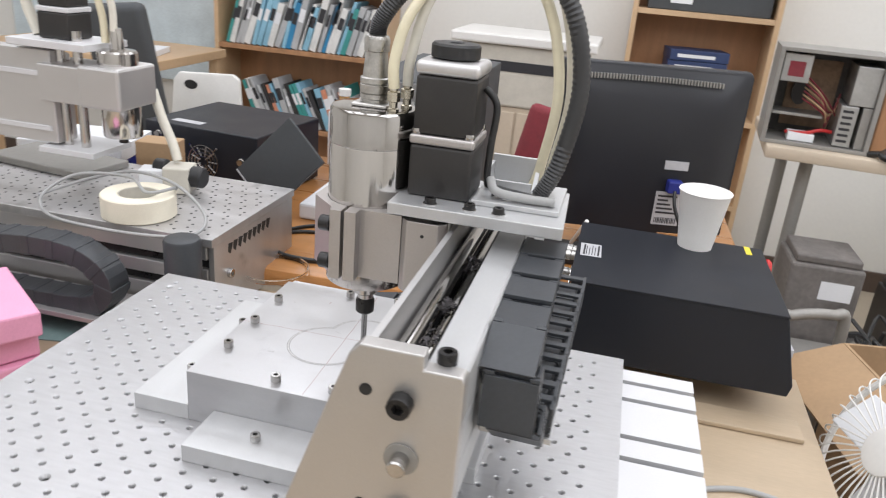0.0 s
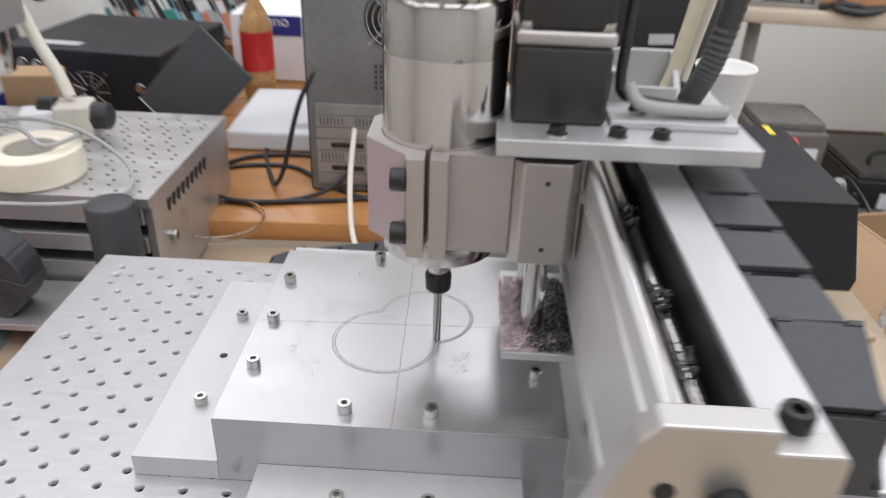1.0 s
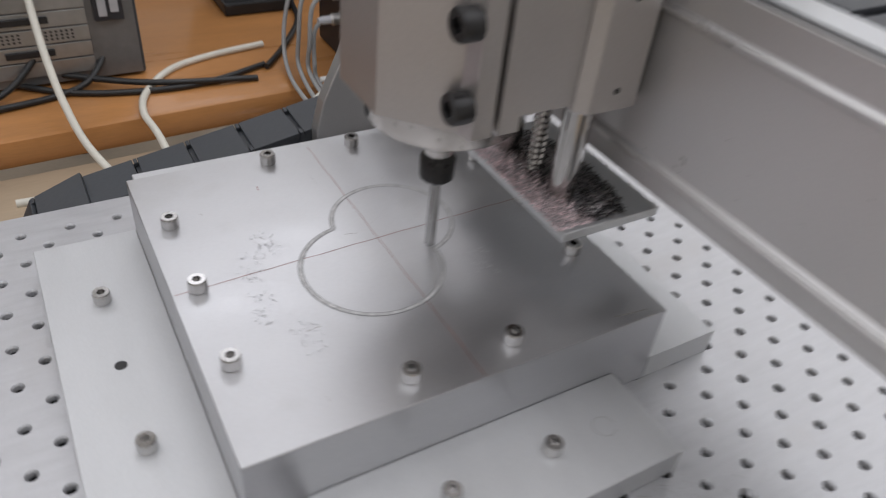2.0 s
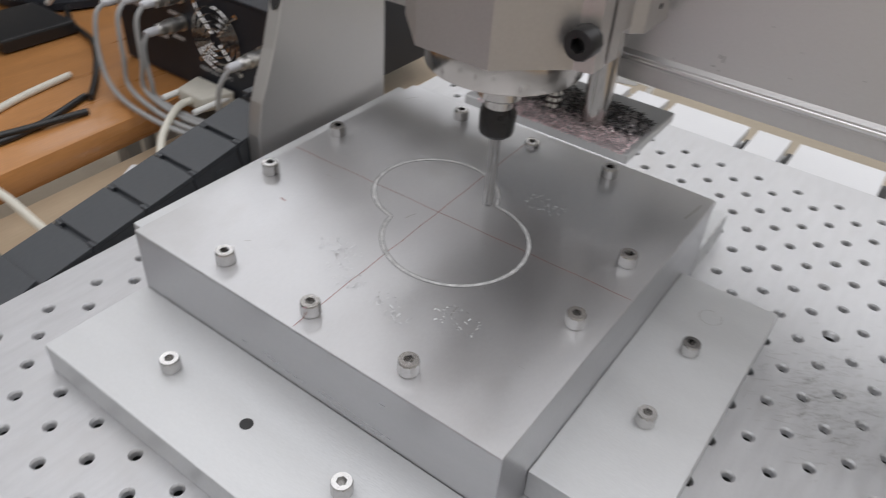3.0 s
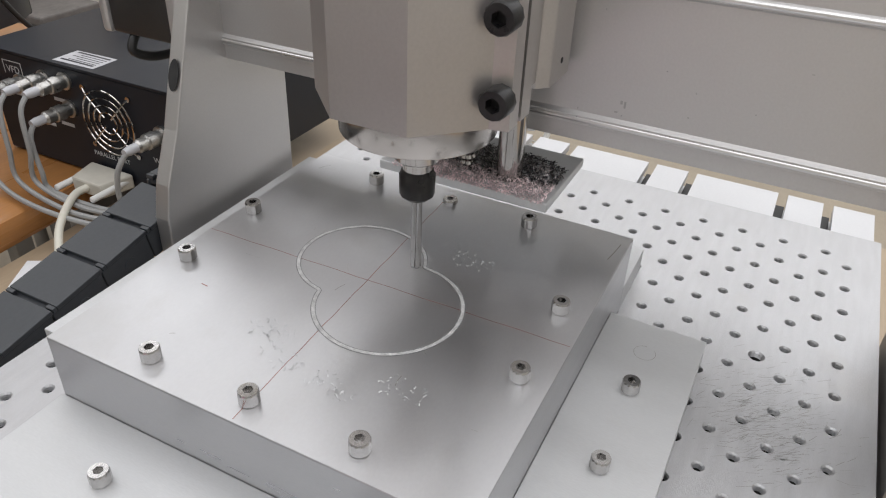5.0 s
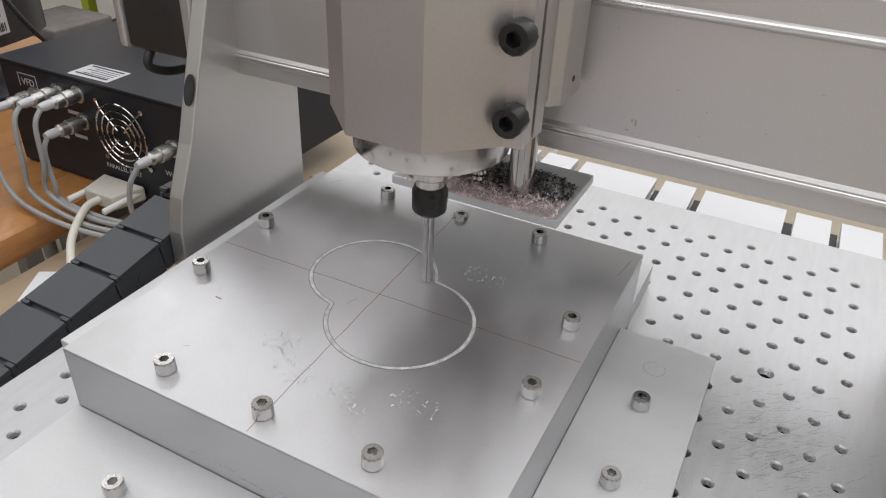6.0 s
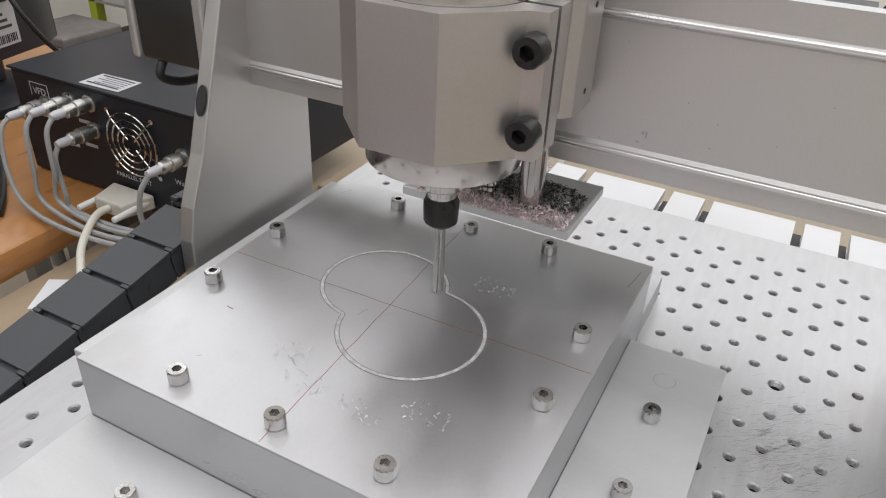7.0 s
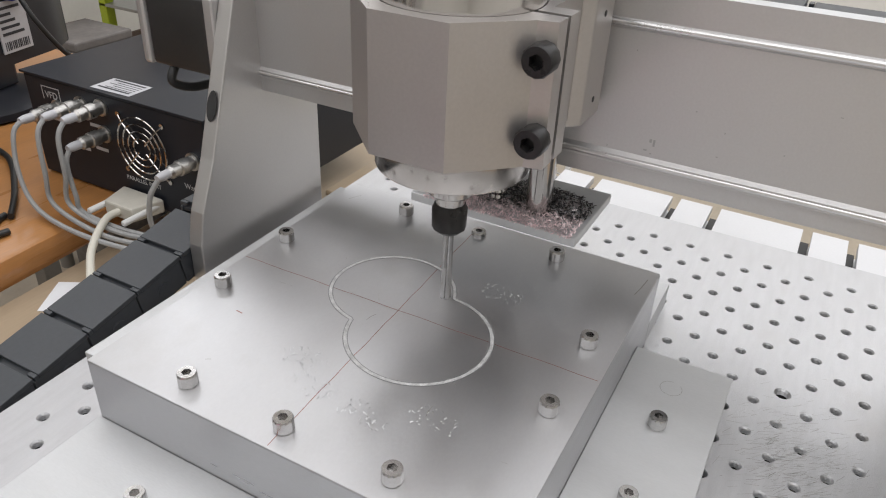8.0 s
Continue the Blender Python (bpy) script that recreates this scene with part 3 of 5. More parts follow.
part("water_hose", tube([(AX + 2.9, AY + 0.6, 33.4), (AX + 3.0, AY + 0.8, 36), (AX + 4.2, AY + 1.5, 41), (AX + 7, AY + 3, 45.5), (AX + 11.5, AY + 5, 46), (AX + 15.6, AY + 5, 42), (AX + 17.4, AY + 5, 34), (AX + 16.6, AY + 5.2, 27), (AX + 16.2, AY + 5.2, 24.6)], 0.5), M["whtcable"], sp, "cream coolant hose", smooth=True)
part("corrugated_hose", tube([(AX, AY, 37.4), (AX + 0.3, AY, 39), (AX + 2.5, AY + 0.5, 42), (AX + 7, AY + 2, 45.6), (AX + 12, AY + 3, 45.5), (AX + 16.5, AY + 3, 41.5), (AX + 18.3, AY + 2.5, 35), (AX + 17.4, AY + 2, 28), (AX + 16.0, AY + 1.6, 24.6)], 0.78, 26, 12, 0.06), M["hose"], sp, "black corrugated cable hose", smooth=True)

# swarf tray plate under the guide rods
part("lower_plate", box(AX + 4.7, AY - 5.8, 8.35, AX + 11.5, AY + 5.2, 8.95, 0.08), M["strip"], mill, "aluminium lower carriage plate heaped with swarf")
for cx, rx, rz, n, size, seed, m, lab in ((5.9, 1.3, 0.35, 3200, 0.12, 3, "pinkchip", "pale pinkish metal swarf"), (8.1, 2.0, 0.6, 2600, 0.15, 4, "darkchip", "dark oily swarf"), (7.4, 2.2, 0.6, 1500, 0.12, 9, "chips", "bright aluminium swarf")):
    tagged(part("swarf", clumps(AX + cx, AY - 0.6, 8.92, rx, 4.9, rz, n, size, seed, m == "pinkchip"), M[m], mill, lab), kind="stuff")


# drag chains
def link_mesh(length, width, height):
    h = length / 2
    cover = box(-h + 0.06, -width / 2, height - 0.35, h - 0.02, width / 2, height, 0.06)
    bits = [box(-h + 0.1 + k * h, -width / 2, 0, -h + 0.85 + k * h, width / 2, 0.3, 0.05) for k in (0, 1)]
    for y0, y1 in ((-width / 2, -width / 2 + 0.3), (width / 2 - 0.3, width / 2)):
        bits += [box(-h - 0.15, y0, 0, h - 0.1, y1, 0.45, 0.04), box(-h - 0.15, y0, height - 0.85, h - 0.1, y1, height - 0.36, 0.04),
                 box(-h - 0.1, y0, 0.45, -h + 0.6, y1, height - 0.85, 0.04), box(-0.3, y0 + 0.02, 0.45, 0.3, y1 - 0.02, height - 0.85, 0.02), box(h - 0.65, y0, 0.45, h - 0.15, y1, height - 0.85, 0.04)]
    bits.append(box(-h, -width / 2 + 0.7, 0.8, h, width / 2 - 0.7, height - 0.6, 0.2))
    return join(cover, *bits)


def cover_link_mesh(length, width, height):
    """A link with a closed cover, a finger slot in it and closed sides."""
    h = length / 2
    top = join(box(-h + 0.34, -width / 2, height - 0.35, h - 0.01, width / 2, height, 0.05), box(-h + 0.01, -width / 2, height - 0.35, -h + 0.3, -width / 2 + 0.7, height, 0.04),
               box(-h + 0.01, width / 2 - 0.7, height - 0.35, -h + 0.3, width / 2, height, 0.04), box(-h, -width / 2 + 0.2, height - 0.7, h, width / 2 - 0.2, height - 0.4, 0))
    sides = [box(-h - 0.1, y0, 0, h - 0.12, y1, height - 0.37, 0.08) for y0, y1 in ((-width / 2 + 0.05, -width / 2 + 0.35), (width / 2 - 0.35, width / 2 - 0.05))]
    bosses = [rod(0, y, height * 0.4, 0.55, 0.08, ax, 0, 14) for y, ax in ((-width / 2 + 0.05, "-y"), (width / 2 - 0.05, "y"))]
    return join(top, *sides, *bosses, box(-h, -width / 2 + 0.4, 0, h - 0.1, width / 2 - 0.4, 0.3, 0))


def chain(parent, name, path, width, height, label, covered=0):
    """Links along a list of (position, pitch) in a vertical plane; poses in metres."""
    ch = new(name)
    ch.parent = parent
    ch.matrix_parent_inverse = Matrix.Translation(-parent.location)
    ch["label"] = label
    kinds = {}
    for i, m in enumerate(path):
        k = i < covered
        if k not in kinds:
            first = part("link", (cover_link_mesh if k else link_mesh)(4.2, width, height), M["chain"], None)
            kinds[k] = first.data
            first.parent, first.matrix_basis = ch, m
        else:
            c = new("link", kinds[k])
            c.parent, c.matrix_basis = ch, m
    return ch


path = []
cx = 30.5
R = 1.7
for i in range(4):                       # top run, towards the bend
    path.append(pose(cx * CM, (-4.2 - i * 4.3) * CM, (18.9 - 0.06 * i * i) * CM, 0, 0, -90))
yb = -20.0
for a, out in ((28, 0.1), (84, 0.5), (140, 1.1)):
    aa = radians(a)
    path.append(Matrix.Translation(((cx + out) * CM, (yb - R * math.sin(aa)) * CM, (18.6 - R + R * math.cos(aa)) * CM)) @ pose(0, 0, 0, 0, 0, -92) @ pose(0, 0, 0, 0, a, 0))
for i in range(6):                       # lower run, leaning outwards
    path.append(pose((cx + 1.5 + 0.12 * i) * CM, (yb + 1.7 + i * 4.3) * CM, (18.6 - 2 * R) * CM, 180, 0, -91))
chain(mill, "drag_chain", path, 3.8, 2.4, "dark grey nylon cable drag chain along the beam", 6)
path = []
CX, CY, RISE = -1.0, 23.0, 10.5          # the side chain climbs towards the gantry
for i in range(7):
    lift = -4.4 + 0.185 * min(i, 5) * 4.2
    path.append(pose((CX + i * 4.2) * CM, CY * CM, lift * CM, 0, -RISE if i < 5 else 0, 0))
for a in (-22, -62, -106, -150):
    aa = radians(a)
    path.append(Matrix.Translation(((CX - 2.1 + 3.2 * math.sin(aa)) * CM, CY * CM, (-4.7 - 3.2 + 3.2 * math.cos(aa)) * CM)) @ pose(0, 0, 0, 0, a, 0))
for i in range(9):
    path.append(pose((CX + i * 4.2) * CM, CY * CM, -11.1 * CM, 180, 0, 0))
chain(mill, "drag_chain", path, 4.5, 2.6, "dark grey nylon cable drag chain beside the bed", 11)
part("chain_tray", box(-6, 20.9, -15.4, 45, 26.0, -13.9, 0.1), M["anod"], mill)
part("rail_arm", box(28.62, -20, 11.9, 34.0, 3.0, 12.4, 0.05), M["strip"], mill)

# drive motor outside the far side plate
dm = part("drive_motor", box(19.5, 21.7, 12.4, 25.0, 27.5, 17.9, 0.3, 3), M["motor"], mill, "black drive motor with steel flanges", smooth=True)
part("motor_flange", box(19.3, 20.72, 12.2, 25.2, 21.68, 18.1, 0.2), M["anod"], dm)
part("motor_end", box(19.4, 27.52, 12.3, 25.1, 28.4, 18.0, 0.3), M["anod"], dm)
part("motor_cable", tube([(20.2, 26, 12.4), (19.7, 26, 11.2), (21.5, 25.5, 10.4), (24.5, 25, 10.6), (27, 24, 12)], 0.35), M["blkcable"], dm, smooth=True)

# ---- drilled fixture plate ----
P = 1.5
PX0, PX1, PY0, PY1 = -22.25, 39.25, -26.95, 18.05
plate = thing("fixture_plate", 9, -4, -2.0, "brushed aluminium fixture plate drilled with a staggered grid of threaded holes", "plate")
BIG = ((-20.5, 14.9), (-20.5, 3.3), (-20.5, -11.8), (-20.5, -23.3), (38.0, 14.9), (38.0, 3.2), (38.0, -11.5), (38.0, -23.3), (-10.4, 10.6), (22.0, -20.0), (-8.0, -23.4))


def plate_mesh():
    V, F, N, dark = [], [], 12, []
    nx, ny = round((PX1 - PX0) / P), round((PY1 - PY0) / P)
    ox, oy = 17.5, -18.7

    def cell_hole(cx, cy):
        for bx, by in BIG:
            if abs(bx - cx) <= P / 2 and abs(by - cy) <= P / 2:
                return 0.44
        k, j = round((cx - ox) / P), round((cy - oy) / P)
        return 0.285 if (k + j) % 2 == 0 else 0
    sq = []
    for i in range(N):
        a = 2 * math.pi * (i + 0.5) / N
        c, s = math.cos(a), math.sin(a)
        q = max(abs(c), abs(s))
        sq.append((c / q, s / q, c, s))
    for ix in range(nx):
        for iy in range(ny):
            cx, cy = PX0 + (ix + 0.5) * P, PY0 + (iy + 0.5) * P
            r, b = cell_hole(cx, cy), len(V)
            if not r or min(ix, iy, nx - 1 - ix, ny - 1 - iy) < 1:
                V += [(cx - P / 2, cy - P / 2, 0), (cx + P / 2, cy - P / 2, 0), (cx + P / 2, cy + P / 2, 0), (cx - P / 2, cy + P / 2, 0)]
                F.append((b, b + 1, b + 2, b + 3))
                continue
            ring = []
            for u, v, c, s in sq:
                ring.append((cx + u * P / 2, cy + v * P / 2, 0))
            V += ring
            for rr, z in ((r + 0.075, 0), (r, -0.08), (r * 0.88, -0.14), (r, -0.21), (r * 0.88, -0.28), (r, -0.35), (r * 0.88, -0.42), (r * 0.88, -1.2)):
                V += [(cx + c * rr, cy + s * rr, z) for u, v, c, s in sq]
            for k in range(8):
                o0, o1 = b + k * N, b + (k + 1) * N
                for i in range(N):
                    F.append((o0 + i, o0 + (i + 1) % N, o1 + (i + 1) % N, o1 + i))
            # floor and lowest wall ring take the dark colour, painting the hole's shade
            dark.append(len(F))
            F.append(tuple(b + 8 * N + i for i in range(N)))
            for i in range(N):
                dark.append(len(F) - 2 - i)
    b = len(V)
    x1, y1 = PX0 + nx * P, PY0 + ny * P
    for ex0, ex1 in ((PX0 - 0.5, PX0), (x1, x1 + 1.3)):
        F.append((b, b + 1, b + 2, b + 3))
        V += [(ex0, PY0, 0), (ex1, PY0, 0), (ex1, y1, 0), (ex0, y1, 0)]
        b += 4
    xl, x1 = PX0 - 0.5, x1 + 1.3
    V += [(xl, PY0, 0), (x1, PY0, 0), (x1, y1, 0), (xl, y1, 0), (xl, PY0, -2), (x1, PY0, -2), (x1, y1, -2), (xl, y1, -2)]
    F += [(b, b + 4, b + 5, b + 1), (b + 1, b + 5, b + 6, b + 2), (b + 2, b + 6, b + 7, b + 3), (b + 3, b + 7, b + 4, b), (b + 4, b + 7, b + 6, b + 5)]
    me = bpy.data.meshes.new("plate")
    me.from_pydata([(x * CM, y * CM, z * CM) for x, y, z in V], [], F)
    me.materials.append(M["plate"])
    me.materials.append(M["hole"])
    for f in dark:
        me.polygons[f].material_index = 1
    return me


pm = plate_mesh()
po = new("drilled_plate", pm)
po.parent = plate
po.matrix_parent_inverse = Matrix.Translation(-plate.location)

# ---- workpiece ----
BZ = 5.55
work = thing("workpiece_block", 10.4, 0, 0, "thick brushed aluminium block with a clover-shaped milled groove and cap screws", "metal block")
# sides carry the darkened, shade-painted copy of the top's aluminium
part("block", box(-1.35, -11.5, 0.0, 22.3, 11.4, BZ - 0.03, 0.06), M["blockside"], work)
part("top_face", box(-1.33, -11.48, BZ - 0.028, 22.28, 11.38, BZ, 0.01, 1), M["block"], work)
part("rear_bar", box(-0.9, 11.42, 0, 21.5, 12.15, BZ - 0.1, 0.08), M["strip"], work, "rough sawn aluminium bar behind the block")
screw0 = part("cap_screw", socket_screw(0.5, 0.72), M["steel"], work, "shiny steel socket cap screw")
SCREWS = [(0.0, 5.85), (0, 0), (0, -5.8), (7.3, -10.0), (13.15, -9.95), (7.25, 10.3), (13.2, 10.45), (20.4, -5.3), (20.4, 5.8), (20.6, 0.3)]
screw0.matrix_basis = at(*SCREWS[0], BZ, 10)
for i, (x, y) in enumerate(SCREWS[1:]):
    share("cap_screw", screw0, work, at(x, y, BZ - (0.45 if i == 8 else 0), i * 17))


def ribbon(pts, w, z, closed=False):
    bm = bmesh.new()
    k = len(pts)
    va, vb = [], []
    for i, (x, y) in enumerate(pts):
        p0 = pts[(i - 1) % k] if closed or i else pts[i]
        p1 = pts[(i + 1) % k] if closed or i < k - 1 else pts[i]
        d = Vector((p1[0] - p0[0], p1[1] - p0[1])).normalized()
        va.append(bm.verts.new((x - d.y * w / 2, y + d.x * w / 2, z)))
        vb.append(bm.verts.new((x + d.y * w / 2, y - d.x * w / 2, z)))
    for i in range(k if closed else k - 1):
        j = (i + 1) % k
        bm.faces.new((va[i], va[j], vb[j], vb[i]))
    bmesh.ops.recalc_face_normals(bm, faces=bm.faces)
    if sum(f.normal.z for f in bm.faces) < 0:
        bmesh.ops.reverse_faces(bm, faces=bm.faces)
    return bm


def clover():
    (ax, ay, ar), (bx, by, br) = (9.12, -1.79, 3.95), (12.03, 1.66, 3.63)
    out = []
    for i in range(160):
        a = 2 * math.pi * i / 160
        x, y = ax + ar * math.cos(a), ay + ar * math.sin(a)
        if math.hypot(x - bx, y - by) > br:
            out.append((math.atan2(y - 0.0, x - 10.5), x, y))
        x, y = bx + br * math.cos(a), by + br * math.sin(a)
        if math.hypot(x - ax, y - ay) > ar:
            out.append((math.atan2(y - 0.0, x - 10.5), x, y))
    out.sort()
    return [(x, y) for _, x, y in out]


# groove of two joined circles: flat ribbons, its depth shade painted as a dark rim
part("groove", ribbon(clover(), 0.29, BZ + 0.008, True), M["grooveshade"], work, "dark flat band for the shade along the milled groove's edges")
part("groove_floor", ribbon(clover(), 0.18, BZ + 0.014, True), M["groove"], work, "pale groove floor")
part("scribe_line", ribbon([(10.3 + 0.015 * i + 0.025 * math.sin(i * 1.7), 11.3 - i * 1.03) for i in range(23)], 0.04, BZ + 0.006), M["redline"], work, "reddish scribed centre line")
part("scribe_line", ribbon([(-1.2 + i * 1.02, -0.05 + 0.035 * i + 0.025 * math.sin(i * 2.1)) for i in range(23)], 0.04, BZ + 0.006), M["redline"], work, "reddish scribed centre line")
part("side_seam", box(-1.356, -11.3, 1.79, -1.34, 11.2, 1.80, 0), M["greymetal"], work)


def riser(x0, y0, x1, y1, screws, holes, label):
    t = thing("clamping_strip", (x0 + x1) / 2, (y0 + y1) / 2, 0, label, "metal strip", "clamping strips")
    part("strip", box(x0, y0, 0, x1, y1, 1.75, 0.05), M["strip"], t)
    for k, (x, y) in enumerate(screws):
        share("cap_screw", screw0, t, at(x, y, 1.75, k * 23))
    # bolt holes are flat discs in the painted hole shade
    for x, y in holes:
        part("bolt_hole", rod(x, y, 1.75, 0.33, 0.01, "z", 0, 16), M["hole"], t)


riser(-7.35, -11.5, -1.358, 11.5, [(-4.4, 5.4), (-4.35, -5.8)], [(-4.45, 0)], "flat aluminium clamping strip beside the block with two screws")
riser(1.5, -17.3, 19.5, -11.508, [(13.3, -14.35), (7.4, -14.45)], [], "flat aluminium clamping strip in front of the block with two screws")
riser(22.34, -11.5, 27.6, 11.4, [(25.0, 5.5), (25.0, -5.8)], [], "flat aluminium clamping strip behind the block")

# nicks on the beam face and light scratches on the block
for ny, nz, w, h in ((-9.6, 13.7, 0.12, 0.4), (-9.4, 13.9, 0.14, 0.22), (-11.5, 16.2, 0.09, 0.07), (-2.0, 17.8, 0.12, 0.05), (-13.2, 15.3, 0.05, 0.1), (-13.1, 13.9, 0.1, 0.06), (-3.1, 12.9, 0.12, 0.07), (-6.9, 13.1, 0.06, 0.12), (-9.2, 13.35, 0.2, 0.1), (-9.5, 13.2, 0.1, 0.08), (-16.4, 14.8, 0.07, 0.07), (-18.5, 17.4, 0.14, 0.05), (-7.7, 18.9, 0.05, 0.09)):
    part("nick", box(FW + 0.03, ny, nz, FW + 0.05, ny + w, nz + h, 0), M["pcin"], mill)
rs = random.Random(11)
for k in range(11):
    x, y, a, l = rs.uniform(0, 21), rs.uniform(-10, 10), rs.uniform(0, 3.14), rs.uniform(0.25, 1.3)
    part("scratch", ribbon([(x, y), (x + l * 0.5 * math.cos(a), y + l * 0.5 * math.sin(a) + 0.04), (x + l * math.cos(a), y + l * math.sin(a))], 0.035, BZ + 0.004), M["groove"] if k % 3 else M["greymetal"], work)
part("red_dash", ribbon([(5.72, 7.95), (5.68, 7.5)], 0.07, BZ + 0.006), M["redline"], work)
part("corner_scratch", ribbon([(19.2, -10.75), (20.2, -10.9), (21.2, -11.0)], 0.07, BZ + 0.006), M["greymetal"], work)
# worn, finely scratched patch on the drilled plate
rs = random.Random(8)
for mm, cnt in ((M["pcin"], 330), (M["greymetal"], 310)):
    marks = []
    for k in range(cnt):
        x, y, l = rs.gauss(16.2, 2.3), min(rs.gauss(-21.2, 1.7), -17.6), rs.uniform(0.15, 0.9)
        a = rs.gauss(-0.9, 0.25)
        marks.append(ribbon([(x, y), (x + l * math.cos(a), min(y + l * math.sin(a), -17.5))], rs.uniform(0.01, 0.026), 0.004))
    tagged(part("scratch_marks", join(*marks), mm, plate, "fine dark scratches worn into the plate"), kind="stuff")
part("ring_mark", ribbon([(16.7 + 0.62 * math.cos(a * 0.2618), -14.3 + 0.62 * math.sin(a * 0.2618)) for a in range(22)], 0.025, 1.756), M["greymetal"], work)
tagged(part("swarf", clumps(FW - 0.05, -9.0, 12.72, 0.12, 9.0, 0.06, 46, 0.1, 31, True), M["darkchip"], mill, "dark metal flecks on the beam ridge"), kind="stuff")
tagged(part("swarf", clumps(AX - 0.3, AY - 1.0, 22.62, 4.2, 3.6, 0.02, 40, 0.06, 33, True), M["chips"], mill, "bright metal flecks on the clamp"), kind="stuff")
# loose shavings on the block
for cxx, cyy, n, sd in ((15.0, -4.0, 60, 1), (4.4, 2.2, 55, 2), (2.9, 0.6, 40, 7), (2.6, -2.6, 40, 12), (3.9, -5.6, 40, 13)):
    tagged(part("metal_shavings", clumps(cxx, cyy, BZ + 0.02, 0.75, 1.3, 0.05, n, 0.085, sd), M["strip"]), "tiny pale aluminium shavings on the block", "shavings", kind="stuff")

# ---- control box of the machine, on the orange desk ----
def rbox(bm, cx, cy, deg):
    return turn(bm, Matrix.Translation((cx, cy, 0)) @ pose(0, 0, 0, 0, 0, deg))


def fan_guard(cx, cy, cz, r, normal, parent, material):
    """Wire rings and four arms, in the plane whose outward axis is given as a matrix."""
    g = bmesh.new()
    gs = []
    for k in (1.0, 0.78, 0.56, 0.34):
        pts = [(r * k * math.cos(a * 0.2618), r * k * math.sin(a * 0.2618), 0.45) for a in range(25)]
        gs.append(tube(pts, 0.11, 2, 6))
    for a in (45, 135, 225, 315):
        c, s = math.cos(radians(a)), math.sin(radians(a))
        gs.append(tube([(0.2 * r * c, 0.2 * r * s, 0.4), (r * c, r * s, 0.42), (1.28 * r * c, 1.28 * r * s, 0.12)], 0.11, 2, 6))
        gs.append(turn(lathe([(0.3, 0), (0.3, 0.2)], 10), Matrix.Translation((1.28 * r * c, 1.28 * r * s, 0.02))))
    b = join(g, *gs)
    return part("fan_guard", turn(b, Matrix.Translation((cx, cy, cz)) @ normal), material, parent, "chrome wire fan guard", smooth=True)


def fan_rotor(cx, cy, cz, r, normal, parent, material):
    hub = lathe([(r * 0.32, -0.6), (r * 0.32, -0.1)], 20)
    bl = []
    for i in range(9):
        a = 2 * math.pi * i / 9
        b = box(r * 0.3, -0.15, -0.55, r * 0.93, 0.15, -0.2, 0)
        bl.append(turn(b, pose(0, 0, 0, 0, 0, math.degrees(a)) @ pose(0, 0, 0, 35, 0, 0) @ Matrix.Translation((0, 0, 0.2))))
    return part("fan_rotor", turn(join(hub, *bl), Matrix.Translation((cx, cy, cz)) @ normal), material, parent)


FACEX = pose(0, 0, 0, 0, -90, 0)
cb = thing("control_box", 50, 57, -13.5, "black powder-coated control box on the orange desk with connectors and fan", "control box")
XL = 35.2
case = part("case", prism([(XL, -13.3), (68.5, -13.3), (68.9, -11.5), (66.0, -0.9), (XL, -0.9)], 41.0, 68.8, "y", 0.25), M["boxblk"], cb)
part("lid", prism([(XL - 0.25, -0.88), (66.2, -0.88), (66.0, -0.6), (XL - 0.25, -0.6)], 40.8, 69.0, "y", 0.05), M["boxblk"], cb)
for fx in (40, 62):
    for fy in (54, 66):
        part("rubber_foot", rod(fx, fy, -13.5, 1.0, 0.25), M["blkplastic"], cb)
fan_rotor(XL, 50.2, -5.9, 3.6, FACEX, cb, M["blkplastic"])
fan_guard(XL, 50.2, -5.9, 3.6, FACEX, cb, M["chrome"])


def aviation(y, z, label, cable, r=0.28):
    pl = part("connector", turn(lathe([(1.0, 0), (1.0, 0.25), (0.75, 0.3), (0.75, 1.0), (0.85, 1.1), (0.85, 2.1), (0.7, 2.2), (0.72, 3.2), (0.45, 3.5), (0.4, 3.9)], 20), Matrix.Translation((XL, y, z)) @ FACEX), M["knurl"], cb, "nickel round connector", smooth=True)
    part("cable_boot", turn(lathe([(0.5, 3.4), (0.5, 4.4), (0.36, 5.0)], 14), Matrix.Translation((XL, y, z)) @ FACEX), M["label"], pl, smooth=True)
    part("cable", tube([(XL - 4.6, y, z)] + cable, r, 8, 8), M["grycable"], pl, "grey connector cable", smooth=True)


aviation(63.6, -4.2, "vfd", [(29.2, 63.6, -5.3), (28.0, 62.6, -9), (27.2, 60, -12.2), (26.5, 54, -13.0), (27, 46, -13.1), (31, 38, -14.5), (34, 29, -14.5)])
aviation(59.4, -2.9, "x", [(29.2, 59.2, -4.3), (28.5, 58.6, -8.5), (28.2, 58, -12.0), (27.6, 51, -13.0), (28.4, 45, -13.1), (33, 38, -14.6), (37, 28, -14.6)])
aviation(56.1, -2.5, "y", [(29.3, 56.0, -4.0), (28.8, 55.6, -8.0), (28.8, 56, -11.8), (28.8, 50, -13.0), (30, 44, -13.1), (35, 37, -14.7), (40, 27, -14.7)])
aviation(56.3, -5.7, "z", [(29.6, 56.1, -7.1), (29.3, 55.4, -10.6), (29.5, 55, -12.7), (29.6, 49, -13.1), (31, 43, -13.2), (36, 36, -14.8), (42, 26, -14.8)])
aviation(43.1, -5.7, "pump", [(29.4, 43.7, -7.8), (29.5, 44, -11.5), (31, 42, -13.5), (34, 38, -14.8), (38, 32, -15.0)])
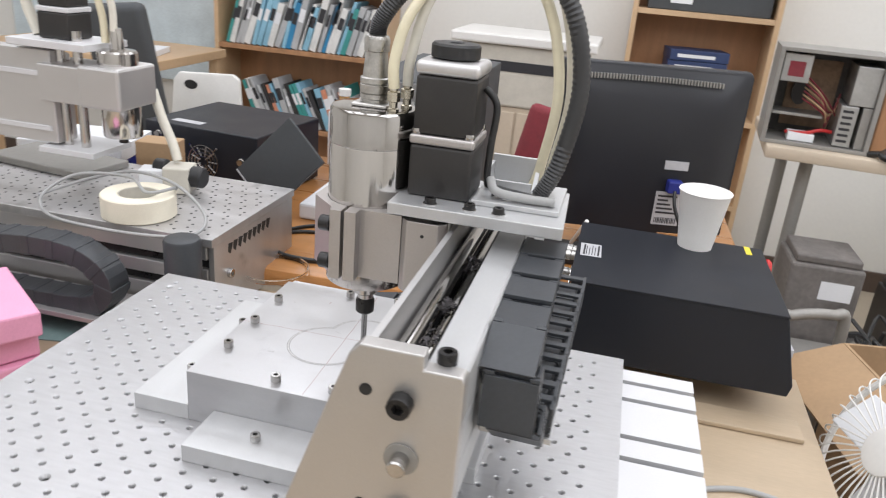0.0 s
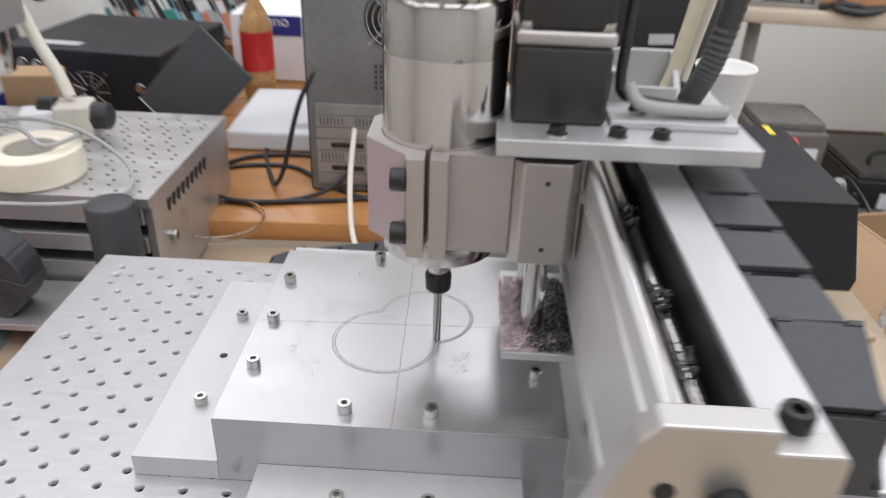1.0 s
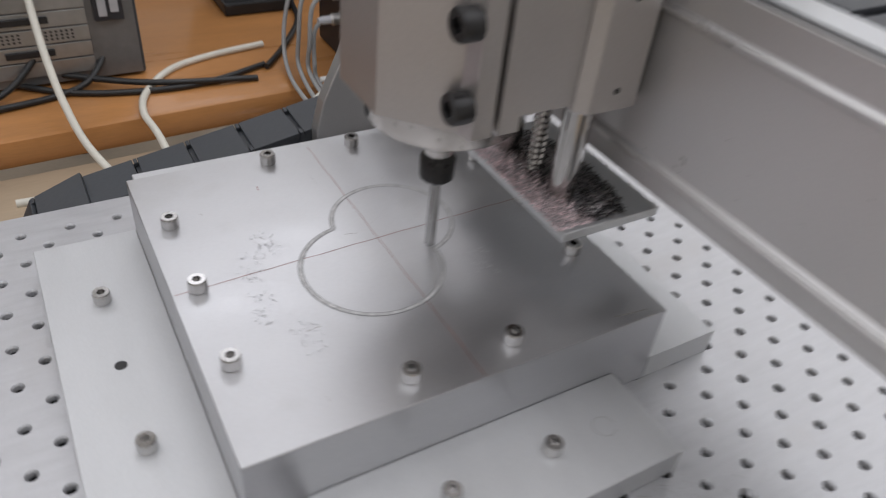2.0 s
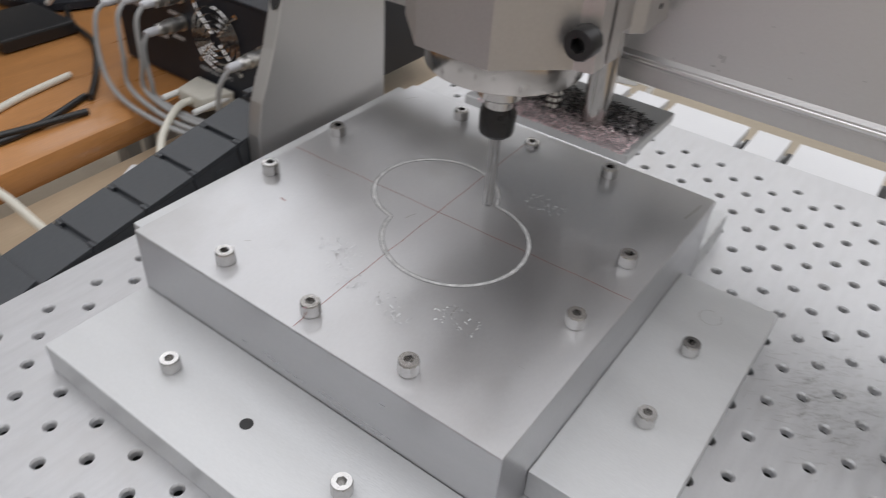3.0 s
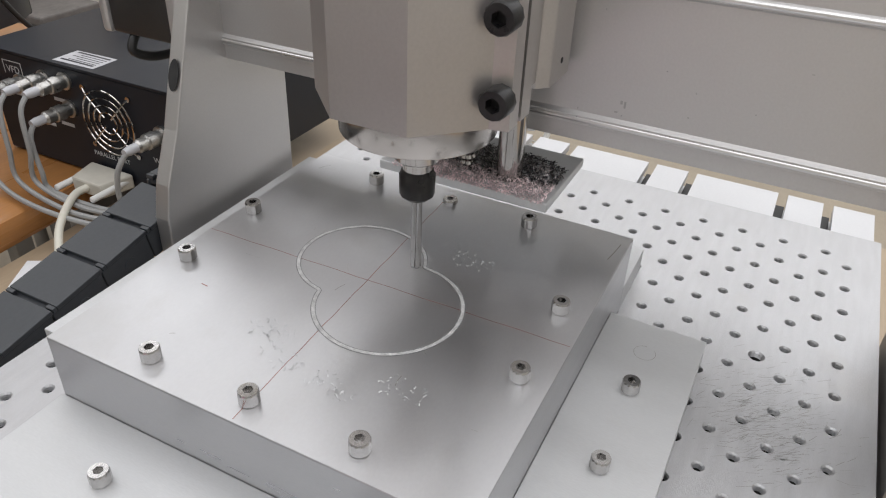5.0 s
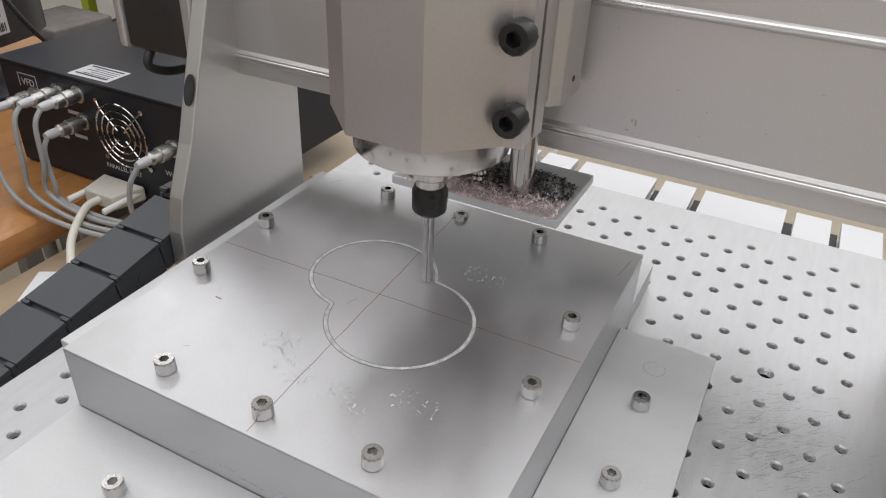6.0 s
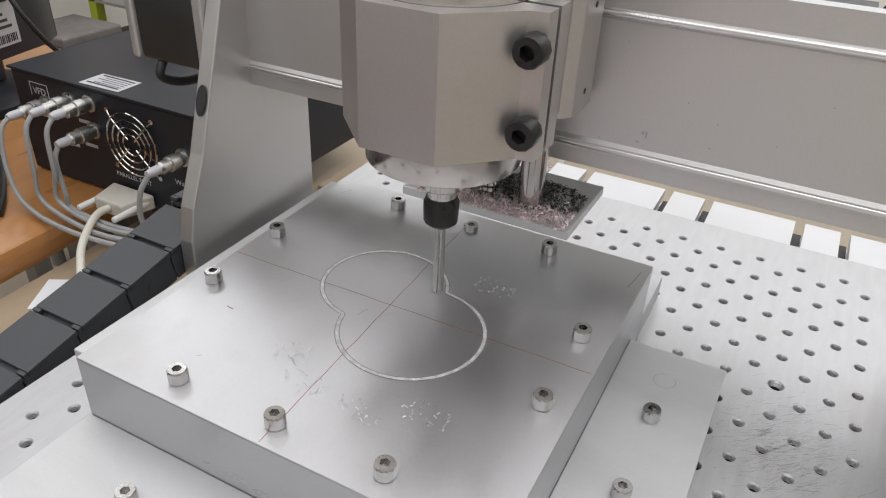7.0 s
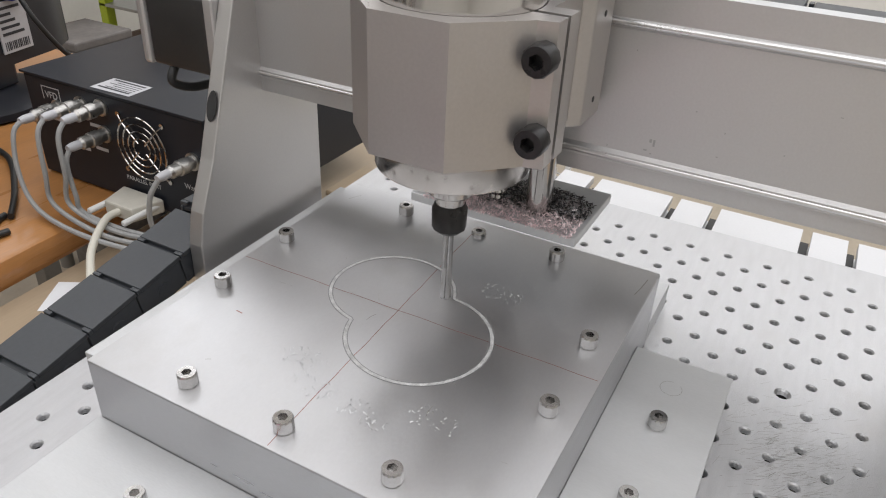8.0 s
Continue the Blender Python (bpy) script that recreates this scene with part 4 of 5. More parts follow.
ds = part("serial_plug", prism([(31.2, 49.3), (34.9, 48.3), (34.9, 54.6), (31.2, 53.6)], -13.2, -11.5, "z", 0.25), M["beige"], cb, "beige parallel-port plug")
for yy in (48.8, 54.1):
    part("thumb_screw", rod(34.9, yy, -12.3, 0.35, 5.4, "-x", 0.1), M["white"], ds, smooth=True)
part("cable", tube([(31.2, 51.4, -12.3), (29.0, 51.0, -12.3), (25, 48.5, -13.2), (21, 44.5, -14.6), (16, 42, -15.1), (6, 43.2, -15.1), (-6, 44, -15.1)], 0.42), M["whtcable"], ds, "cream parallel-port cable", smooth=True)
lab = part("warning_label", rbox(box(-2.9, -1.7, -0.59, 2.9, 1.7, -0.566, 0), 37.3, 54.9, -88), M["label"], cb, "silver printed warning label")
for i in range(6):
    part("print_bar", turn(box(36.1 + i * 0.46, 52.5, -0.56, 36.1 + i * 0.46 + (0.3 if i in (0, 5) else 0.13), 57.3 - (i * 37 % 5) * 0.35, -0.552, 0), Matrix.Identity(4)), M["ink"], lab)
text("print", "VFD", 1.15, pose((XL - 0.02) * CM, 64.4 * CM, -3.25 * CM, 90, 0, -90), M["inkw"], cb)
part("print_frame", join(*[box(XL - 0.03, 62.9 + a, -3.5 + b, XL - 0.01, 62.9 + c, -3.5 + d, 0) for a, b, c, d in ((0, 0, 0.1, 1.5), (2.9, 0, 3.0, 1.5), (0, 1.5, 3.0, 1.6))]), M["inkw"], cb)
text("print", "Water Pump", 0.9, pose((XL - 0.02) * CM, 42.6 * CM, -9.3 * CM, 90, 0, -90), M["inkw"], cb)
text("print", "PARALLEL PORT", 0.75, pose((XL - 0.02) * CM, 51.4 * CM, -10.6 * CM, 90, 0, -90), M["inkw"], cb)
for yy, zz in ((64.6, -5.9), (60.5, -8.6), (57.6, -5.2), (57.4, -8.0)):
    part("print_bar", box(XL - 0.03, yy - 1.0, zz, XL - 0.01, yy + 1.0, zz + 0.4, 0), M["inkw"], cb)
part("yellow_tape", box(63.0, 65.0, -0.59, 64.0, 69.0, -0.56, 0), M["yellow"], cb, "strip of yellow tape")
part("stop_button", rod(66.0, 64.5, -2.4, 1.6, 1.2, "x", 0.4), M["redp"], cb, "red emergency stop button", smooth=True)
part("switch", box(67.9, 45, -9, 68.9, 47, -7.5, 0.2), M["label"], cb)

settle(cb, -3.0, -4.2, 2.2)

cup = thing("paper_cup", 52.7, 63.6, -0.6, "plain white paper cup standing on the black control box", "cup")
part("cup_body", lathe([(2.6, 0.3), (2.75, 0), (2.85, 0.05), (4.2, 9.6), (4.32, 9.75), (4.42, 9.95), (4.3, 10.1), (4.12, 9.95), (4.05, 9.5), (2.6, 0.8), (0.05, 0.7)], 48, 52.7, 63.6, -0.6, cap=False), M["paper"], cup, smooth=True)

settle(cup, -1.3, -2.7, 2.2)

# ---- monitor seen from behind ----
mon = thing("monitor", 42.5, 92, -13.5, "black flat monitor seen from behind with a bulging ribbed back", "monitor")
part("frame", prism([(23.2, -9.0), (62.6, -9.0), (62.4, 24.6), (61.6, 25.8), (24.0, 25.6), (23.2, 24.6)], 91.0, 93.5, "y", 0.5), M["monitor"], mon, smooth=True)
back = bmesh.new()
grid = []
for i in range(25):
    row = []
    for j in range(21):
        u, v = i / 24, j / 20
        edge = min(1, 6 * min(u, 1 - u, (1 - v) * 0.9, v * 2 + 0.3))
        dish = 1.0 / (1 + math.exp(-14 * ((0.80 + 0.16 * (2 * u - 1) ** 2) - v)))
        d = 0.3 + 2.4 * math.sin(min(1, max(0, edge)) * math.pi / 2) * (0.45 + 0.55 * dish)
        row.append(back.verts.new((24.0 + 37.8 * u, 91.0 - d, -8.4 + 33.4 * v)))
    grid.append(row)
for i in range(24):
    for j in range(20):
        back.faces.new((grid[i][j], grid[i + 1][j], grid[i + 1][j + 1], grid[i][j + 1]))
bmesh.ops.recalc_face_normals(back, faces=back.faces)
part("back_shell", back, M["monitor"], mon, "bulging black back shell", smooth=True)
vs = [box(29.0 + i * 0.62, 88.9, 22.6 - 0.0005 * (i - 22) ** 2, 29.3 + i * 0.62, 89.9, 23.6 - 0.0005 * (i - 22) ** 2, 0) for i in range(44)]
part("vent_grille", join(*vs), M["greymetal"], mon, "row of vent slots")
part("neck", box(37.5, 88.6, -11.5, 48.5, 91.4, -4.0, 0.5), M["monitor"], mon)
part("foot", lathe([(10.5, 0), (11, 0.3), (10.8, 1.2), (9, 1.9)], 40, 43, 92, -13.4), M["monitor"], mon, smooth=True)
part("name_label", box(47.2, 88.0, 5.4, 52.0, 88.25, 7.2, 0), M["label"], mon, "blank silver label")
part("rating_label", box(46.5, 88.0, -6.6, 52.0, 88.2, 0.6, 0), M["label"], mon, "printed rating label with bar code")
for i in range(5):
    part("print_bar", box(47.0, 87.95, -0.5 - i * 0.9, 51.0 - (i * 3 % 4) * 0.6, 87.99, -0.1 - i * 0.9, 0), M["ink"], mon)
part("bar_code", join(*[box(47.0 + i * 0.33, 87.95, -6.2, 47.12 + i * 0.33 + (i % 3) * 0.05, 87.99, -5.0, 0) for i in range(14)]), M["ink"], mon)
part("video_plug", box(48.2, 86.0, 0.8, 51.2, 88.4, 3.4, 0.3), M["blue"], mon, "blue video plug")
part("video_cable", tube([(49.7, 86.2, 1.4), (50.0, 84.5, -2), (52.5, 83, -7), (56, 82, -10.5), (61, 84, -12.6), (66, 92, -12.8)], 0.38), M["blkcable"], mon, smooth=True)

settle(mon, -1.8, 0, 2.2, 11)

# ---- computer tower on the orange desk ----
pc = thing("computer_tower", 4, 84, -13.5, "black computer tower with a bare steel rear panel", "computer")
part("case", box(-5.2, 63.3, -13.3, 13.2, 104, 21.5, 0.3), M["slate"], pc)
part("rear_panel", box(-4.8, 62.9, -13.0, 12.8, 63.28, 21.2, 0.05), M["pcrear"], pc, "bare steel rear panel")
fan_rotor(8.4, 62.85, 14.2, 4.0, AXES["-y"], pc, M["blkplastic"])
part("fan_ring", turn(lathe([(4.4, 0), (4.4, 0.12), (4.05, 0.12)], 32), Matrix.Translation((8.4, 62.9, 14.2)) @ AXES["-y"]), M["blackox"], pc)
fan_guard(8.4, 62.8, 14.2, 4.0, AXES["-y"], pc, M["pcin"])
for i in range(7):
    cover = part("slot_cover", box(-3.8, 62.6, -11.9 + i * 1.9, 7.6, 62.86, -10.15 + i * 1.9, 0.06), M["pcin"], pc)
    if i in (1, 3):
        part("port", box(-1.5, 62.35, -11.4 + i * 1.9, 3.6, 62.58, -10.6 + i * 1.9, 0.1), M["blkplastic"], cover)
    elif i in (2, 5):
        part("vent_holes", join(*[rod(-3.0 + (k % 7) * 0.55 + (5.5 if k > 20 else 0), 62.58, -11.4 + i * 1.9 + (k % 21 // 7) * 0.42, 0.15, 0.02, "-y", 0, 6) for k in range(42)]), M["ink"], cover)
pb = part("port_block", box(8.4, 62.2, -6, 11.6, 62.86, 2.5, 0.1), M["ink"], pc)
for px, pz in ((8.9, -5.4), (10.2, -5.0)):
    part("port", box(px, 62.0, pz, px + 0.9, 62.18, pz + 4.4, 0.05), M["label"], pb)
part("vent", join(*[rod(5.6 + (i % 6) * 0.8, 62.86, 4.0 + (i // 6) * 0.8, 0.28, 0.05, "-y", 0, 8) for i in range(30)]), M["ink"], pc)
settle(pc, -5.2, -2.5, 2.2)
tagged(part("desk_cable", tube([(2.2, 62.4, -2.7), (2.3, 57, -6.9), (2.9, 52, -11.0), (4.3, 46.5, -13.9), (8, 39, -16.6), (12, 33, -17.2)], 0.42), M["whtcable"], smooth=True), "cream cable hanging from the computer over the desk edge", "cable", "loose cables")
for k, pts in enumerate(([(-2, 61.8, -8), (-8, 58, -12.5), (-18, 54, -13.1), (-27, 58, -13.1), (-26, 67, -13.1), (-16, 69, -13.1), (-9, 63, -12.9), (0, 57, -13.1), (12, 55, -13.1), (22, 58, -13.1)],
                         [(4, 61.5, -10), (0, 58, -12.8), (-10, 55.5, -13.0), (-22, 54, -12.6), (-29, 62, -13.1), (-24, 72, -13.1), (-12, 74, -13.1), (-8, 66, -12.4), (6, 56.5, -12.4), (20, 54.5, -13.1)],
                         [(-6, 61.5, 10), (-11, 60, 2), (-14, 58, -9), (-17, 62, -13.0), (-22, 80, -13.0), (-14, 92, -13.0)],
                         [(22, 57, -13), (26, 62, -13.0), (31, 70, -12.9), (33, 78, -12.9), (37, 86, -12.8)])):
    tagged(part("desk_cable", tube(pts, 0.38), M["blkcable"], smooth=True), "black cable lying loosely on the orange desk", "cable", "loose cables")
tagged(part("desk_cable", tube([(29, 66, -13.1), (21.5, 64.5, -13.1), (15.8, 62, -13.1), (11.9, 56.9, -13.1), (10.6, 52.3, -13.1), (11.1, 48.0, -13.6), (12.5, 42, -16.8), (16, 36, -17.2)], 0.42), M["whtcable"], smooth=True), "cream cable curving over the orange desk edge", "cable", "loose cables")

dish = thing("clear_dish", -22, 49.5, -13.5, "clear round plastic dish lying on the desk edge", "dish")
part("rim", turn(lathe([(6.2, 0), (6.4, 0.2), (6.4, 0.9), (6.2, 1.0), (6.0, 0.9), (6.0, 0.2)], 48, cap=False), Matrix.Translation((-22, 52.5, -13.4))), M["clear"], dish, smooth=True)
tray = thing("white_router", -19, 99, -13.5, "flat white plastic network box on the orange desk", "network box")
part("case", rbox(box(-9.5, -13, -13.4, 9.5, 13, -9.8, 0.6), -19, 99, 2), M["sheet"], tray)
part("emblem", rbox(lathe([(1.6, -9.78), (1.5, -9.74)], 20), -15, 90, 0), M["label"], tray)
mouse = thing("computer_mouse", 14.5, 120, -13.5, "small black computer mouse on the orange desk", "mouse")
ms = lathe([(3.2, 0), (3.3, 0.8), (2.8, 2.2), (1.4, 3.1), (0.1, 3.3)], 24)
part("shell", turn(ms, Matrix.Translation((14.5, 120, -13.45)) @ Matrix.Diagonal((0.95, 1.6, 1, 1))), M["blkplastic"], mouse, smooth=True)
pen = thing("pen", 33.5, 83, -13.5, "slim white pen lying on the desk", "pen")
part("barrel", turn(rod(0, 0, 0, 0.4, 10, "z", 0.1, 12), Matrix.Translation((31, 78, -9.4)) @ pose(0, 0, 0, 40, 20, 0)), M["white"], pen, smooth=True)
kb = thing("keyboard", 33, 82, -13.5, "black keyboard edge beside the monitor foot", "keyboard")
part("case", box(23, 76, -13.4, 33, 86, -11.6, 0.3), M["blkplastic"], kb)
for sx, sy in ((18.8, 51.0), (17.2, 48.2)):
    t = thing("tape_scrap", sx, sy - 4.5, -15.5, "scrap of pale masking tape stuck on the desk", "tape scrap", "tape scraps")
    part("tape", rbox(box(-2.6, -1.5, -15.48, 2.6, 1.5, -15.44, 0), sx, sy - 5, 30), M["sheet"], t)

for o in list(scene.collection.all_objects):
    if o.name.split(".")[0] == "desk_cable":
        o.location = (-5.2 * CM, -2.0 * CM, 2.2 * CM) if o["label"].startswith("cream") else (0, 0, 2.2 * CM)
for o, dx, dy in ((dish, 1.0, -4.9), (tray, -0.8, -10), (mouse, -1, -1), (pen, -1, -1), (kb, -1, -1)):
    settle(o, dx, dy, 2.2)

# ---- second, older machine at the back of the desk ----
old = thing("old_milling_machine", -50, 45, -15.5, "older small milling machine with grey drilled bed on the desk", "milling machine")
part("bed_plate", box(-84, 30.6, -0.9, -23.2, 61, 0.5, 0.1), M["oldplate"], old, "dull drilled aluminium bed plate")
hs = [rod(-82 + (i % 39) * 1.5, 32.5 + (i // 39) * 3.0 + (1.5 if i % 2 else 0), 0.5, 0.26, 0.02, "z", 0, 8) for i in range(39 * 9)]
tagged(part("threaded_hole_grid", join(*hs), M["hole"], old), kind="stuff")
for i, (z0, z1, m, inset) in enumerate(((-3.4, -1.0, "anod", 0), (-5.0, -3.5, "blackox", 0.8), (-7.4, -5.1, "anod", 0.1), (-9.0, -7.5, "blackox", 0.9), (-13.5, -9.1, "anod", 0.2))):
    part("side_rail", box(-83, 31 + inset, z0, -24.5, 60, z1, 0.12), M[m], old)
part("end_plate", box(-24.4, 31.5, -14.8, -23.4, 60.5, -1.0, 0.1), M["oldplate"], old, "grey end plate with cut pattern")
for i in range(9):
    part("cut_pattern", prism([(36 + i * 1.7, -2.0), (37.4 + i * 1.7, -2.2), (36.6 + i * 1.7, -4.0), (35.8 + i * 1.7, -3.4)], -23.42, -23.36, "x"), M["hole"], old)
part("end_screw", turn(socket_screw(0.8, 0.7), Matrix.Translation((-23.4, 36, -7.2)) @ AXES["x"]), M["steel"], old, smooth=True)
part("corner_post", lathe([(2.7, -14.5), (2.8, -14), (2.8, 1.2), (2.6, 1.6), (2.2, 1.75)], 32, -26.1, 27.0), M["chain"], old, "dark round corner post", smooth=True)
part("ledge", box(-84, 20.5, -12.4, -30, 30.4, -11.6, 0.05), M["anod"], old)
part("beam", prism([(42, 4), (47, 4), (47, 19), (45, 20), (42, 20)], -110, -61, "x", 0.2), M["anod"], old, "silver beam of the older machine")
part("beam_ridge", box(-110, 41.7, 6.2, -62, 42, 7.0, 0), M["bed"], old)
part("beam_ridge", box(-110, 41.7, 15.6, -62, 42, 16.4, 0), M["bed"], old)
part("clamp_block", box(-63, 41, 11.6, -54.5, 50, 18.0, 0.3), M["anod"], old, "pale clamp block")
part("clamp_block", box(-54.4, 40, 11.6, -46.6, 50.5, 18.6, 0.5), M["anod"], old, "pale clamp block")
part("spindle", lathe([(3.1, 6.2), (3.3, 6.5), (3.3, 11.6), (3.3, 18.6), (3.3, 20.6), (3.0, 20.9), (1.2, 21), (1.2, 22.4), (0.9, 24.5)], 36, -50.4, 45.5), M["satin"], old, "dull chrome spindle", smooth=True)
part("spindle_nose", rod(-50.4, 45.5, 5.0, 0.8, 1.2), M["blackox"], old)
for rx in (-60.5, -57):
    part("guide_rod", rod(rx, 44, 3.5, 0.8, 20), M["satin"], old, smooth=True)
part("foot_plate", box(-64, 40.5, 2.6, -53, 51, 3.6, 0.1), M["bed"], old)
part("top_plate", box(-68, 40.5, 20.6, -53, 52, 21.8, 0.1), M["bed"], old)
part("motor", box(-63.5, 43, 21.9, -57.5, 49, 26.2, 0.3), M["motor"], old)
part("motor_flange", box(-63.6, 42.9, 26.25, -57.4, 49.1, 27.1, 0.2), M["bed"], old)
part("motor", box(-63.3, 43.2, 27.15, -57.7, 48.8, 33, 0.3), M["motor"], old)
part("hose", tube([(-52.2, 45, 22), (-52.5, 45, 27), (-54, 44, 33), (-58, 42, 38)], 0.6), M["yeltube"], old, smooth=True)
part("hose", tube([(-50.4, 45, 24), (-50.6, 45, 29), (-53, 44, 36), (-58, 43, 41)], 0.6), M["whtcable"], old, smooth=True)
part("hose", tube([(-66, 46, 22), (-68, 46, 28), (-66, 45, 35), (-60, 44, 40)], 0.9), M["whtcable"], old, smooth=True)
for o in old.children:
    if o.name.split(".")[0] in ("beam", "beam_ridge", "clamp_block", "spindle", "spindle_nose", "guide_rod", "foot_plate", "top_plate", "motor", "motor_flange", "hose"):
        o.matrix_basis = pose(0.018, 0, 0.045)
ring = [(-70, 24, -5.5), (-60, 24, -3.0), (-50, 24, -1.8), (-42, 24, -2.2), (-37.5, 24, -4.8), (-37, 24, -8.0), (-40, 24, -10.3), (-50, 24, -10.9), (-70, 24, -10.9)]
pts = smoothed(ring, 4)
oc = new("drag_chain")
oc.parent = old
oc.matrix_parent_inverse = Matrix.Translation(-old.location)
oc["label"] = "black looped cable drag chain"
band = []
for side in (1.55, -1.55):
    edge = []
    for i, q in enumerate(pts):
        d = pts[min(i + 1, len(pts) - 1)] - pts[max(i - 1, 0)]
        n2 = Vector((-d.z, 0, d.x)).normalized() * side
        edge.append((q.x + n2.x, q.z + n2.z))
    band += edge if side > 0 else edge[::-1]
part("chain_body", prism(band, 21.8, 26.2, "y", 0.15), M["chain"]).parent = oc
acc = 3.0
for p0, p1 in zip(pts, pts[1:]):
    acc += (p1 - p0).length
    if acc > 2.9:
        acc = 0.0
        m = Matrix.Translation(p0) @ pose(0, 0, 0, 0, -math.degrees(math.atan2(p1.z - p0.z, p1.x - p0.x)), 0)
        part("link_collar", turn(box(-0.7, -2.3, -1.66, 0.7, 2.3, 1.66, 0.12), m), M["chain"]).parent = oc

roll = thing("tape_roll", -43, 41, 0.5, "thick roll of cream masking tape lying on the older machine's bed", "tape roll")
part("paper_core", turn(lathe([(3.6, 0.1), (3.79, 0.05), (3.79, 4.35), (3.6, 4.3), (3.6, 0.1)], 40, cap=False), Matrix.Translation((-43, 41, 0.6))), M["beige"], roll, "cardboard core", smooth=True)
part("tape", turn(lathe([(4.0, 0), (6.8, 0), (7.0, 0.2), (7.0, 4.2), (6.8, 4.4), (4.0, 4.4), (3.8, 4.2), (3.8, 0.2), (4.0, 0)], 48, cap=False), Matrix.Translation((-43, 41, 0.6))), M["crepe"], roll, smooth=True)
lc = thing("coiled_cable", -43, 41, 0.5, "thin grey cable loosely coiled over the tape roll", "cable")
part("cable", tube([(-62, 40, 1.2), (-56, 46, 3.5), (-48, 47, 5.6), (-38, 44, 5.6), (-31, 41, 2.4), (-29.5, 36, 1.0), (-34, 32.5, 1.0), (-44, 31.6, 1.0), (-54, 33, 1.2), (-59, 38, 2.5), (-56, 43, 5), (-46, 43, 6), (-40, 39, 5.3), (-38, 44, 5), (-43, 50, 2)], 0.28, 10), M["grycable"], lc, smooth=True)
pump = thing("hose_connector", -36, 49, 0.5, "cream hose ending in a pale screw connector block", "connector")
part("hose", tube([(-43.5, 52, 18), (-41.5, 51.5, 13), (-39.4, 51, 9), (-38.2, 50.5, 6)], 0.85), M["whtcable"], pump, smooth=True)
part("block", rbox(box(-2.4, -2.6, 0.6, 2.4, 2.6, 5.4, 0.3), -37.6, 50, 15), M["beige"], pump)
part("knob", rod(-35.2, 50, 3.6, 1.9, 2.6, "x", 0.3), M["blkplastic"], pump, smooth=True)
part("knob", rod(-40.2, 50.5, 4.4, 1.5, 2.6, "-x", 0.3), M["blkplastic"], pump, smooth=True)
bag = thing("label_pack", -44.5, 48.5, 0.5, "small white pack with a printed bar label", "packet")
part("pack", rbox(box(-3, -2, 0.55, 3, 2, 4.4, 0.2), -45.5, 50.5, 20), M["sheet"], bag)

ob2 = thing("old_control_box", -50, 98, -13.5, "older black control box with a wire fan guard", "control box")
part("case", rbox(box(-15, -14, -13.3, 15, 14, 2.0, 0.3), -50, 98, -6), M["boxblk"], ob2)
nrm = pose(0, 0, 0, 0, 0, -6) @ AXES["-y"]
fan_rotor(-50.4, 83.9, -5.5, 3.9, nrm, ob2, M["pcin"])
fan_guard(-50.4, 83.9, -5.5, 3.9, nrm, ob2, M["chrome"])
for dx, dz in ((-12.5, -0.8), (-9.8, -1.0), (-12.3, -4.6), (-9.5, -4.2), (9.5, -4)):
    part("connector", turn(lathe([(0.9, 0), (0.9, 0.4), (0.7, 0.5), (0.7, 1.1)], 16), Matrix.Translation((-50 + dx, 84.1 - dx * 0.105, dz)) @ nrm), M["steel"], ob2, smooth=True)
part("label", rbox(box(-10, -11, 2.0, -2, -8.5, 2.03, 0), -50, 98, -6), M["label"], ob2)
pan = thing("slate_panel", -26, 78, -13.5, "dark slate-grey flat panel leaning on the box with a bright edge", "panel")
PM = Matrix.Translation((-27, 75.5, -2.2)) @ pose(0, 0, 0, 0, 0, -6) @ pose(0, 0, 0, -10, 0, 0) @ pose(0, 0, 0, 0, 42, 0)
part("panel", turn(box(-8.5, -0.5, -8.5, 3.5, 0.5, 8.5, 0.15), PM), M["slate"], pan)
part("edge", turn(box(-8.5, -0.6, -8.8, 3.5, 0.6, -8.52, 0.05), PM), M["label"], pan)
pk = thing("paper_pack", -41, 117, -13.5, "pack of paper in a white and dark blue printed wrapper", "paper pack")
part("pack", box(-44, 119, -13.4, -23, 147, 1.4, 0.3), M["sheet"], pk)
part("wrapper", box(-41.5, 118.8, -3.0, -28.0, 118.98, 1.3, 0), M["blue"], pk)
text("print", "ouble", 3.4, pose(-34.5 * CM, 118.75 * CM, 0.6 * CM, 90, 180, 0), M["white"], pk)
bt = thing("drink_bottle", -34, 110, -13.5, "clear plastic bottle of amber drink with a red label", "bottle")
part("bottle", lathe([(3.0, 0), (3.3, 0.4), (3.3, 6), (3.1, 7), (3.3, 8), (3.3, 15), (2.4, 18), (1.3, 20), (1.3, 22)], 28, -25.5, 106, -13.4), M["bottle"], bt, smooth=True)
part("label", lathe([(3.36, 6.5), (3.36, 14.5)], 28, -25.5, 106, -13.4, cap=False), M["redp"], bt, "red printed label")
part("cap", rod(-25.5, 106, 8.7, 1.5, 1.6), M["white"], bt)
bks = thing("paper_stack", -78, 66, 0, "stack of papers and a blue printed book behind the older machine", "paper stack")
for i, (m, a) in enumerate((("blue", 6), ("sheet", -4), ("sheet", 9), ("blue", 3), ("sheet", 12))):
    part("book", rbox(box(-11, -8, -15.4 + i * 3.6, 11, 8, -12.0 + i * 3.6, 0.2), -76, 70, a), M[m], bks)
pad = thing("grey_pad", -72, 52, 0.5, "grey flat tray lying on the older machine's bed", "tray")
part("tray", rbox(box(-12, -6, 0.55, 12, 6, 2.0, 0.3), -70, 54, -8), M["greymetal"], pad)
box3 = thing("small_carton", -52, 67, -15.5, "small brown cardboard carton", "carton")
